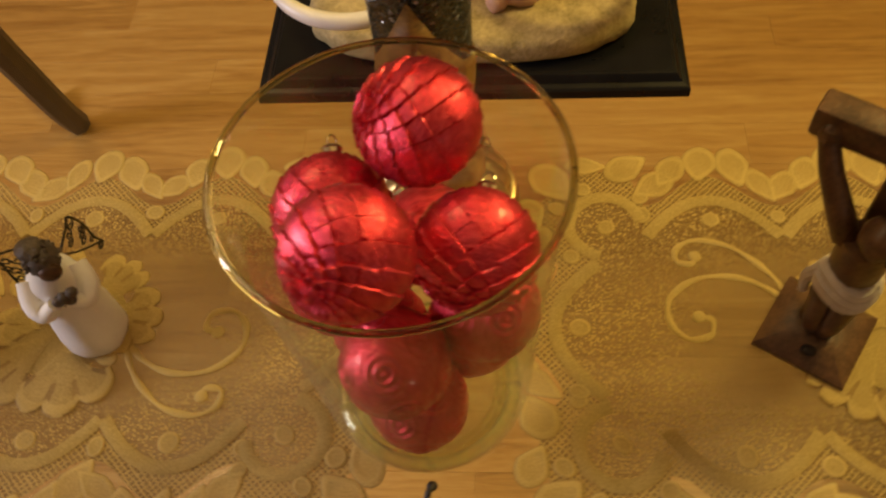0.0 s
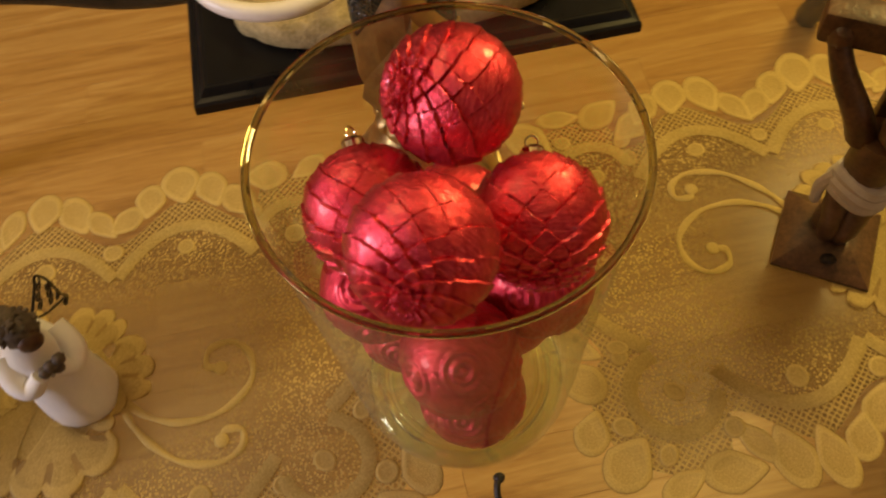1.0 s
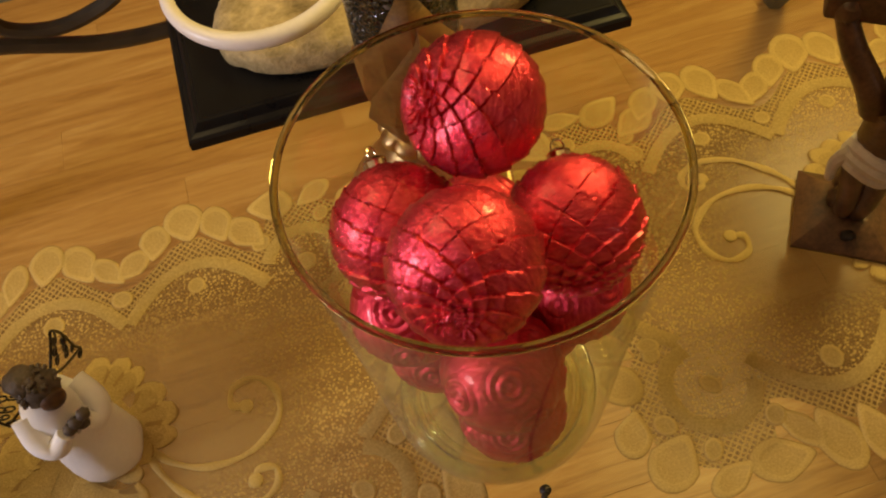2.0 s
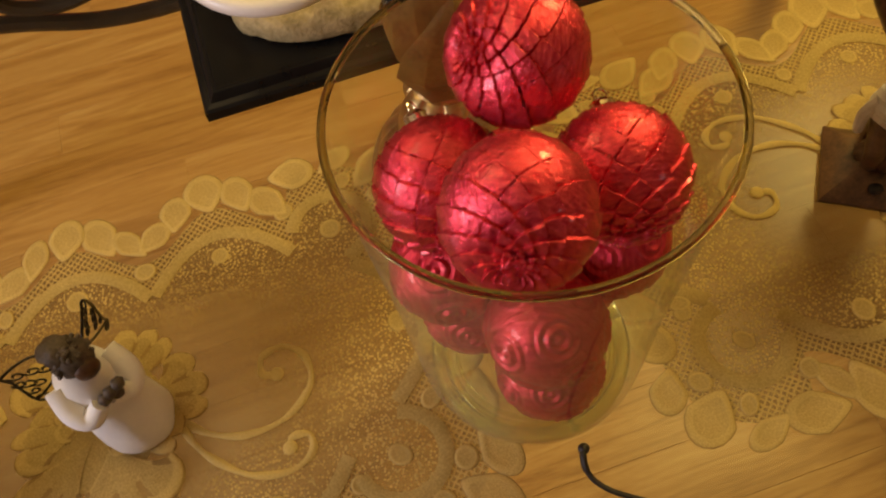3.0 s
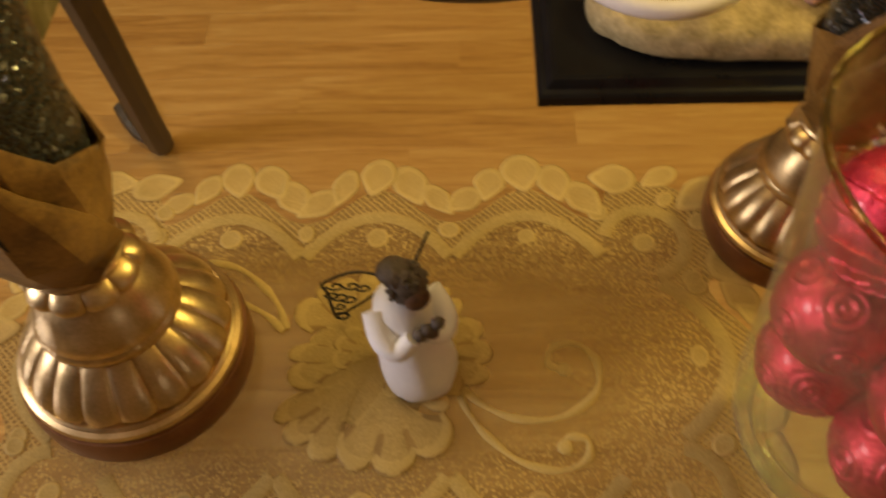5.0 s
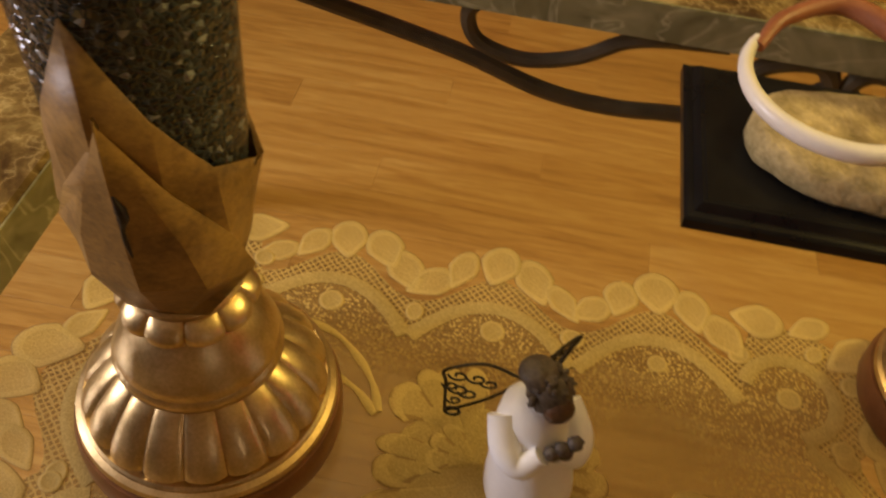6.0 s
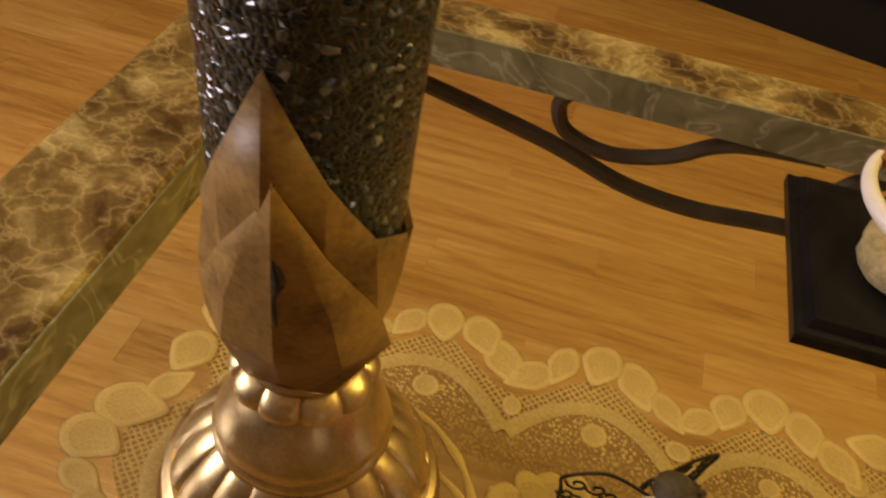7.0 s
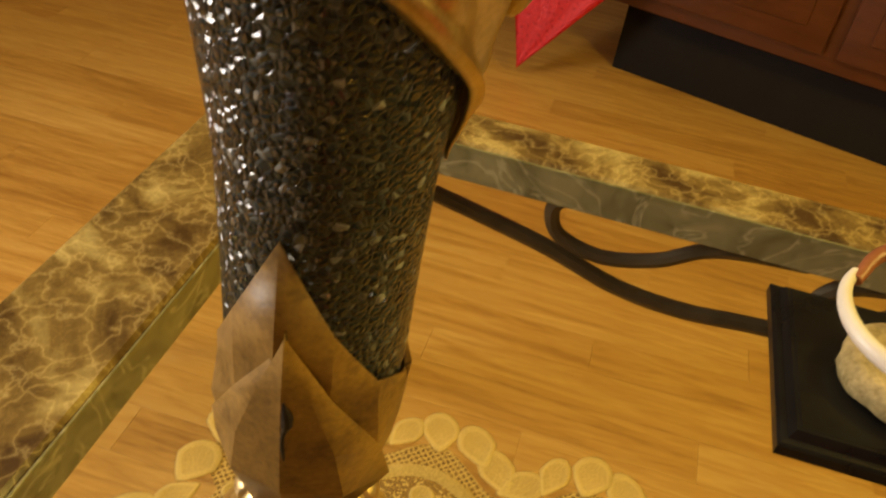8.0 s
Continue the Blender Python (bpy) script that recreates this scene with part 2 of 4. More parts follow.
M = dict(
    floor=wood_floor_material(),
    wall=simple("wall_paint", (0.34, 0.26, 0.17), (0.42, 0.32, 0.21), 0.85, 0, 3, 0.1, 0.002, 200),
    ceiling=simple("ceiling_paint", (0.50, 0.43, 0.33), (0.57, 0.49, 0.38), 0.9, 0, 3, 0.1, 0.002, 200),
    marble=marble_material(),
    pale_marble=edge_marble_material(),
    glass=thin_glass("table_glass", (0.93, 0.95, 0.90), 0.19),
    vase=thin_glass("vase_base_glass", (0.955, 0.97, 0.85), 0.08, 0.02),
    vase_ring=solid_glass("ring_glass", (0.90, 0.94, 0.62)),
    vase_rim=solid_glass("rim_glass", (0.50, 0.44, 0.20)),
    vase_wall=thin_glass("vase_wall_glass", (0.955, 0.965, 0.88), 0.03, 0.085),
    iron=simple("bronzed_iron", (0.035, 0.026, 0.016), (0.12, 0.095, 0.06), 0.5, 0.5, 40, 0.3, 0.001, 500),
    wire=simple("black_wire", (0.008, 0.006, 0.006), (0.03, 0.022, 0.02), 0.45, 0.3, 60, 0.2, 0.0004, 700),
    black=simple("black_lacquer", (0.004, 0.004, 0.005), (0.009, 0.009, 0.010), 0.30, 0, 30, 0.08, 0.0005, 500),
    stone=simple("mossy_stone", (0.20, 0.15, 0.045), (0.60, 0.47, 0.23), 0.85, 0, 55, 0.8, 0.004, 260),
    ivory=simple("white_glaze", (0.72, 0.68, 0.62), (0.82, 0.78, 0.72), 0.35, 0, 20, 0.1, 0.001, 200),
    flesh=simple("pinkish_glaze", (0.52, 0.30, 0.22), (0.66, 0.42, 0.31), 0.4, 0, 40, 0.1, 0.001, 200),
    rust=simple("rust_brown_glaze", (0.22, 0.07, 0.03), (0.34, 0.13, 0.06), 0.45, 0, 40, 0.1, 0.001, 200),
    gold=simple("antique_gold", (0.46, 0.32, 0.13), (0.86, 0.66, 0.35), 0.33, 0.95, 45, 0.25, 0.0008, 500),
    plinth=simple("dark_copper", (0.16, 0.07, 0.03), (0.30, 0.14, 0.06), 0.35, 0.6, 45, 0.2, 0.0008, 500),
    leaf=simple("brown_leather_leaf", (0.080, 0.036, 0.008), (0.42, 0.24, 0.058), 0.50, 0.0, 30, 0.35, 0.002, 300),
    mosaic=mosaic_material(),
    pine=bauble_material("red_foil", (0.50, 0.014, 0.044), (0.92, 0.095, 0.135), 0.25),
    swirl=bauble_material("red_satin", (0.52, 0.018, 0.044), (0.78, 0.065, 0.090), 0.38),
    # Shade in the gaps between bauble scales, painted as a darker red.
    crease=simple("crease_shade", (0.10, 0.003, 0.007), (0.34, 0.012, 0.024), 0.5, 0.1, 60, 0.2, 0.0004, 500),
    cap=simple("gilt_cap", (0.60, 0.52, 0.36), (0.85, 0.78, 0.60), 0.2, 1.0, 60, 0.1, 0.0005, 500),
    gown=simple("white_matte_resin", (0.84, 0.85, 0.86), (0.92, 0.92, 0.92), 0.7, 0, 60, 0.3, 0.002, 300),
    hair=simple("grey_brown_resin", (0.045, 0.035, 0.028), (0.16, 0.13, 0.10), 0.55, 0.1, 160, 0.5, 0.002, 500),
    carved=simple("carved_dark_wood", (0.022, 0.010, 0.006), (0.17, 0.085, 0.040), 0.40, 0, 60, 0.5, 0.002, 300),
    pale_cloth=simple("whitened_wood", (0.50, 0.45, 0.40), (0.70, 0.65, 0.60), 0.65, 0, 60, 0.4, 0.002, 300),
    # Near-black colour for the shade below the cabinet body.
    cabinet_shade=simple("under_cabinet_shade", (0.002, 0.0015, 0.002), (0.006, 0.004, 0.005), 0.9, 0, 8, 0.15, 0.001, 90),
    cabinet=simple("red_brown_wood", (0.06, 0.015, 0.007), (0.115, 0.034, 0.014), 0.35, 0, 6, 0.15, 0.001, 90, (1, 1, 8)),
    red=simple("red_sequin_cloth", (0.42, 0.005, 0.018), (0.70, 0.03, 0.04), 0.3, 0.3, 90, 0.9, 0.004, 300),
    lace=lace_material("lace_solid", "solid"),
    heart=lace_material("lace_heart", "heart"),
    # Darker line round the lace petals and between the flower's lobes.
    vein=simple("lace_dark_line", (0.21, 0.130, 0.034), (0.34, 0.225, 0.065), 0.8, 0, 40, 0.2, 0.0005, 700),
    net=lace_material("lace_sheer", "sheer"),
    lattice=lace_material("lace_lattice", "lattice"),
)


M["black"].node_tree.nodes["Principled BSDF"].inputs["Specular IOR Level"].default_value = 0.22


# ---- building helpers ----
def finish(name, bm, mats, smooth=True, angle=None):
    bmesh.ops.recalc_face_normals(bm, faces=bm.faces)
    me = bpy.data.meshes.new(name)
    bm.to_mesh(me)
    bm.free()
    for mt in mats if isinstance(mats, (list, tuple)) else [mats]:
        me.materials.append(mt)
    if smooth:
        me.polygons.foreach_set("use_smooth", [True] * len(me.polygons))
        if angle:
            me.set_sharp_from_angle(angle=radians(angle))
    return me


def part(name, bm, material, parent, label="", smooth=True, angle=35):
    ob = new(name, finish(name, bm, material, smooth, angle))
    ob.parent = parent
    return tagged(ob, label=label)


def thing(name, label, category, place=(0, 0, 0), group="", kind=""):
    ob = new(name)
    ob.location = place
    ob.empty_display_size = 0.02
    return tagged(ob, label, category, group, kind)


def mesh_thing(name, bm, mats, label, category, kind="", smooth=True, angle=35, group=""):
    return tagged(new(name, finish(name, bm, mats, smooth, angle)), label, category, group, kind)


def box(bm, lo, hi, bevel=0.0, mat=0, m=None):
    c = [(a + b) / 2 for a, b in zip(lo, hi)]
    s = [b - a for a, b in zip(lo, hi)]
    tmp = bmesh.new()
    bmesh.ops.create_cube(tmp, size=1, matrix=Matrix.Translation(c) @ Matrix.Diagonal((*s, 1)))
    if bevel:
        bmesh.ops.bevel(tmp, geom=tmp.edges[:], offset=bevel, segments=2, affect="EDGES", profile=0.5)
    merge(bm, tmp, mat, m)


def merge(bm, tmp, mat=0, m=None):
    if m is not None:
        bmesh.ops.transform(tmp, matrix=m, verts=tmp.verts)
    vs = {v: bm.verts.new(v.co) for v in tmp.verts}
    for f in tmp.faces:
        bm.faces.new([vs[v] for v in f.verts]).material_index = mat
    tmp.free()


def lathe(bm, profile, n=64, centre=(0, 0), wave=None, mat=0, close=True):
    """Turns (radius, height) pairs round the upright axis; wave(i, angle) scales the radius."""
    rings = []
    for i, (r, z) in enumerate(profile):
        ring = []
        for k in range(n):
            a = 2 * math.pi * k / n
            q = r * (wave(i, a) if wave else 1)
            ring.append(bm.verts.new((centre[0] + q * math.cos(a), centre[1] + q * math.sin(a), z)))
        rings.append(ring)
    for a, b in zip(rings, rings[1:]):
        for k in range(n):
            bm.faces.new((a[k], a[(k + 1) % n], b[(k + 1) % n], b[k])).material_index = mat
    if close:
        for ring in (rings[0], rings[-1]):
            bm.faces.new(ring).material_index = mat
    return rings


def sweep(bm, pts, radii, n=8, mat=0, flat=1.0):
    """A tube along points; radii one number or one per point; flat squashes it in height."""
    pts = [Vector(p) for p in pts]
    if isinstance(radii, (int, float)):
        radii = [radii] * len(pts)
    rings, side = [], None
    for i, p in enumerate(pts):
        d = (pts[min(i + 1, len(pts) - 1)] - pts[max(i - 1, 0)]).normalized()
        if side is None:
            side = d.cross(Vector((0, 0, 1)) if abs(d.z) < 0.9 else Vector((1, 0, 0))).normalized()
        side = (side - d * side.dot(d)).normalized()
        up = side.cross(d)
        rings.append([bm.verts.new(p + (side * math.cos(2 * math.pi * k / n) + up * (flat * math.sin(2 * math.pi * k / n))) * radii[i]) for k in range(n)])
    for a, b in zip(rings, rings[1:]):
        for k in range(n):
            bm.faces.new((a[k], a[(k + 1) % n], b[(k + 1) % n], b[k])).material_index = mat
    for ring in (rings[0], rings[-1]):
        bm.faces.new(ring).material_index = mat


def glide(pts, steps=6):
    """A smooth line through points."""
    p = [Vector(q) for q in pts]
    p = [p[0] * 2 - p[1]] + p + [p[-1] * 2 - p[-2]]
    out = []
    for i in range(1, len(p) - 2):
        for k in range(steps):
            t = k / steps
            a, b, c, d = p[i - 1:i + 3]
            out.append(0.5 * ((2 * b) + (c - a) * t + (2 * a - 5 * b + 4 * c - d) * t * t + (3 * b - a - 3 * c + d) * t ** 3))
    return out + [p[-2]]


def blob(bm, c, s, mat=0, rough=0.0, turn=(0, 0, 0), seg=20):
    tmp = bmesh.new()
    bmesh.ops.create_uvsphere(tmp, u_segments=seg, v_segments=seg * 2 // 3, radius=1)
    for v in tmp.verts:
        if rough:
            v.co *= 1 + rough * noise.noise(v.co * 2.3 + Vector(c) * 50)
        v.co = Vector((v.co.x * s[0], v.co.y * s[1], v.co.z * s[2]))
    merge(bm, tmp, mat, pose(*c, *turn))


# ---- the room ----
FLOOR = -0.75


def plain_wall(name, lo, hi, material, label, category):
    bm = bmesh.new()
    box(bm, lo, hi)
    mesh_thing(name, bm, material, label, category, "structure", smooth=False)


plain_wall("wall_north", (-3.2, 3.9, FLOOR), (3.4, 4.05, 1.75), M["wall"], "plain warm beige painted room wall", "wall")
plain_wall("wall_south", (-3.2, -3.05, FLOOR), (3.4, -2.9, 1.75), M["wall"], "plain warm beige painted room wall", "wall")
plain_wall("wall_west", (-3.2, -2.9, FLOOR), (-3.05, 3.9, 1.75), M["wall"], "plain warm beige painted room wall", "wall")
plain_wall("wall_east", (3.25, -2.9, FLOOR), (3.4, 3.9, 1.75), M["wall"], "plain warm beige painted room wall", "wall")
plain_wall("ceiling", (-3.2, -3.05, 1.75), (3.4, 4.05, 1.85), M["ceiling"], "plain off-white painted ceiling", "ceiling")
plain_wall("floor", (-3.05, -2.9, FLOOR - 0.06), (3.25, 3.9, FLOOR - 0.0015), M["floor"], "honey oak plank floor with fine joints", "floor")
FLOOR_OB = bpy.data.objects["floor"]


# ---- the table: marble border, glass middle, iron work ----
def rounded(x0, y0, x1, y1, r, n=10):
    pts = []
    for cx, cy, a0 in ((x1 - r, y0 + r, -90), (x1 - r, y1 - r, 0), (x0 + r, y1 - r, 90), (x0 + r, y0 + r, 180)):
        for k in range(n + 1):
            a = radians(a0 + 90 * k / n)
            pts.append((cx + r * math.cos(a), cy + r * math.sin(a)))
    return pts


def slab_ring(outer, inner, z0, z1, ease=0.004):
    bm = bmesh.new()
    loops = []
    for pts, sgn in ((outer, -1), (inner, 1)):
        cx, cy = sum(p[0] for p in pts) / len(pts), sum(p[1] for p in pts) / len(pts)
        low = [bm.verts.new((x, y, z0)) for x, y in pts]
        mid = [bm.verts.new((x, y, z1 - ease)) for x, y in pts]
        top = [bm.verts.new((x + sgn * ease * math.copysign(1, x - cx) * (abs(x - cx) > 0.05), y + sgn * ease * math.copysign(1, y - cy) * (abs(y - cy) > 0.05), z1)) for x, y in pts]
        loops.append((low, mid, top))
    n = len(outer)
    (ol, om, ot), (il, im, it) = loops
    for a, b in ((ol, om), (om, ot), (ot, it), (it, im), (im, il), (il, ol)):
        for k in range(n):
            bm.faces.new((a[k], a[(k + 1) % n], b[(k + 1) % n], b[k]))
    return bm


table = thing("dining_table", "glass-topped table with brown marble border and bronzed iron base", "table", (0.03, 0.453, FLOOR))
TB = Matrix.Translation((-0.03, -0.453, -FLOOR))


def table_part(name, bm, material, label="", angle=35):
    bmesh.ops.transform(bm, matrix=TB, verts=bm.verts)
    return part(name, bm, material, table, label, angle=angle)


table_part("marble_border", slab_ring(rounded(-0.79, -0.195, 0.85, 1.10, 0.13), rounded(-0.672, -0.118, 0.732, 1.026, 0.05), -0.046, 0.0), M["marble"], "polished brown veined marble border")
table_part("inner_edge", slab_ring(rounded(-0.6712, -0.1172, 0.7312, 1.0252, 0.049), rounded(-0.6685, -0.1145, 0.7285, 1.0225, 0.0465), -0.047, -0.0022, 0.0008), M["pale_marble"], "pale grey-green polished inner edge")
gbm = bmesh.new()
gl = rounded(-0.6680, -0.1140, 0.7280, 1.0220, 0.046)
lo = [gbm.verts.new((x, y, -0.009)) for x, y in gl]
hi = [gbm.verts.new((x, y, -0.0004)) for x, y in gl]
gbm.faces.new(hi)
for k in range(len(gl)):
    gbm.faces.new((lo[k], lo[(k + 1) % len(gl)], hi[(k + 1) % len(gl)], hi[k]))
glass_top = table_part("glass_top", gbm, M["glass"], "clear glass table top")
glass_top.visible_shadow = False
for sy, yy in ((1, 1.05), (-1, -0.145)):
    for sx in (-1, 1):
        f = lambda x, z: (0.03 + sx * (x - 0.03), yy, z)
        bm = bmesh.new()
        sweep(bm, glide([f(-0.70, -0.05), f(-0.61, -0.078), f(-0.48, -0.106), f(-0.388, -0.128), f(-0.296, -0.158), f(-0.211, -0.166), f(-0.12, -0.158), f(0.03, -0.15)]), 0.0105)
        table_part("bow_rail", bm, M["iron"])
        bm = bmesh.new()
        sweep(bm, glide([f(-0.375, -0.045), f(-0.395, -0.07), f(-0.38, -0.105), f(-0.325, -0.120), f(-0.262, -0.104), f(-0.215, -0.074), f(-0.17, -0.062), f(-0.10, -0.056)]), 0.0095)
        table_part("scroll", bm, M["iron"])
        bm = bmesh.new()
        sweep(bm, glide([f(-0.03, -0.155), f(-0.06, -0.13), f(-0.075, -0.10), f(-0.05, -0.07), f(-0.0, -0.06), f(0.02, -0.085), f(-0.01, -0.11)]), 0.011)
        table_part("scroll", bm, M["iron"])
        bm = bmesh.new()
        g = lambda x, y, z: (0.03 + sx * (x - 0.03), 0.453 + sy * (y - 0.453), z)
        sweep(bm, glide([g(-0.715, 1.02, -0.05), g(-0.745, 1.09, -0.22), g(-0.79, 1.19, -0.46), g(-0.825, 1.265, -0.63), g(-0.85, 1.32, FLOOR + 0.02)]), 0.026)
        table_part("leg", bm, M["iron"])
        bm = bmesh.new()
        blob(bm, g(-0.85, 1.32, FLOOR + 0.014), (0.020, 0.020, 0.014))
        table_part("foot", bm, M["iron"])
        bm = bmesh.new()
        sweep(bm, glide([g(-0.945, 1.405, FLOOR + 0.040), g(-0.925, 1.375, FLOOR + 0.032), g(-0.900, 1.345, FLOOR + 0.022), g(-0.865, 1.325, FLOOR + 0.016)]), [0.014] * 9 + [0.012] * 10, 8)
        table_part("toe", bm, M["iron"])


# ---- two lace mats, end to end ----
def petal_mesh(w, h, n=18, pointed=0.25):
    bm = bmesh.new()

    def ring(k, z):
        vs = []
        for i in range(n):
            t = 2 * math.pi * i / n
            wide = 1 - pointed * max(0, -math.sin(t))
            vs.append(bm.verts.new((k * w * math.cos(t) * wide, k * h * math.sin(t), z)))
        return vs
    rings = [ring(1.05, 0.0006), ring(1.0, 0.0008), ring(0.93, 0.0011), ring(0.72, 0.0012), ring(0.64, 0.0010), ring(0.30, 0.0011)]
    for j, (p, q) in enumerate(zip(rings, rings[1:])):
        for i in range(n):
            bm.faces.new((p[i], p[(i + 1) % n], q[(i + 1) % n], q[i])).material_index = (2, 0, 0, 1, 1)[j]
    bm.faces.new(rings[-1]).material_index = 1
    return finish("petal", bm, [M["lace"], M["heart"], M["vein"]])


PETAL = petal_mesh(0.0158, 0.0198, pointed=0.55)
LEAFLET = petal_mesh(0.0118, 0.0178, pointed=0.6)
ROUND = petal_mesh(0.0085, 0.0078, pointed=0.0)
rnd = random.Random(4)
PITCH = 0.115


def frame_of(cx, cy, ang):
    a = radians(ang)
    o, s = Vector((math.cos(a), math.sin(a), 0)), Vector((-math.sin(a), math.cos(a), 0))
    return lambda ss, oo, z=0.0: Vector((cx, cy, 0)) + s * ss + o * oo + Vector((0, 0, z))


def scallops():
    """Middle, outward angle and kind of each scallop round a mat, in order."""
    half = [(PITCH, 0.106, 90, "side"), (0, 0.106, 90, "side"), (-PITCH, 0.106, 90, "side"), (-0.205, 0.098, 135, "corner"), (-0.232, 0.0, 180, "end"), (-0.205, -0.098, 225, "corner")]
    return half + [(-x, -y, a + 180, k) for x, y, a, k in half]


def scallop_line(kind, f):
    """Inner line of the band round one scallop, and the outer line of the open net beyond it."""
    inner, outer = [], []
    if kind == "corner":
        for k in range(-8, 9):
            a = radians(15.5 * k)
            inner.append(f(0.031 * math.sin(a), 0.031 * math.cos(a), 0.0007))
            outer.append(f(0.060 * math.sin(a * 0.55), 0.060 * math.cos(a * 0.55), 0.0007))
    else:
        wide = PITCH / 2 if kind == "side" else 0.062
        for k in range(-8, 9):
            s = k / 8
            inner.append(f(s * wide * 0.97, 0.019 - 0.038 * s * s, 0.0007))
            outer.append(f(s * wide * 0.97, 0.030 + 0.016 * math.cos(math.pi * s), 0.0007))
    return inner, outer


def flower_petal(mat, base, ang, reach, half, lobes, lift):
    """One woven petal: lobed edge, shallow dome, dark hairlines between its lobes."""
    bm = bmesh.new()
    us = [k / 12 for k in range(-12, 13)]
    k_dark = lambda i: noise.noise(Vector((i * 0.31, ang, 2.0))) > -0.1
    rows = []
    for j in range(12):
        t = (0.06, 0.16, 0.27, 0.38, 0.49, 0.6, 0.7, 0.79, 0.87, 0.94, 1.0, 1.025)[j]
        row = []
        for u in us:
            lobe = abs(math.cos(math.pi * lobes * (u + 1) / 2 + math.pi / 2)) ** 0.55
            edge = 0.86 + 0.14 * lobe - 0.16 * u ** 4
            a = radians(ang) + radians(half) * u * (0.55 + 0.45 * t) + 0.05 * math.sin(4 * t + 3 * u)
            r = reach * t * (1 + (edge - 1) * t ** 2)
            z = lift + (0.0014 * math.sin(math.pi * t * 0.95) * (1 - 0.7 * u * u) + 0.0004 * lobe * t if j < 11 else -0.0004)
            row.append(bm.verts.new((base[0] + r * math.cos(a), base[1] + r * math.sin(a), z)))
        rows.append(row)
    for j, (p, q) in enumerate(zip(rows, rows[1:])):
        for i in range(24):
            u = us[i] + 1 / 24
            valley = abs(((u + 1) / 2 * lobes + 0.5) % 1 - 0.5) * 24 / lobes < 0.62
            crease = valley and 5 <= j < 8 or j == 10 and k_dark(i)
            rim = j >= 8 or i in (0, 23)
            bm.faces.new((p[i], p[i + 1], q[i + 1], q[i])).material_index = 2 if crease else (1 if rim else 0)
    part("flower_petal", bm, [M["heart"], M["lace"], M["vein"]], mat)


def curl(mat, pts):
    bm = bmesh.new()
    line = glide([(x, y, 0.0014) for x, y in pts], 8)
    sweep(bm, line, [0.0025 + 0.0006 * math.sin(i * 0.5) for i in range(len(line))], 6, 0, 0.35)
    x, y = pts[-1]
    blob(bm, (x, y, 0.0014), (0.0055, 0.0055, 0.001), seg=12)
    part("curl", bm, M["lace"], mat)


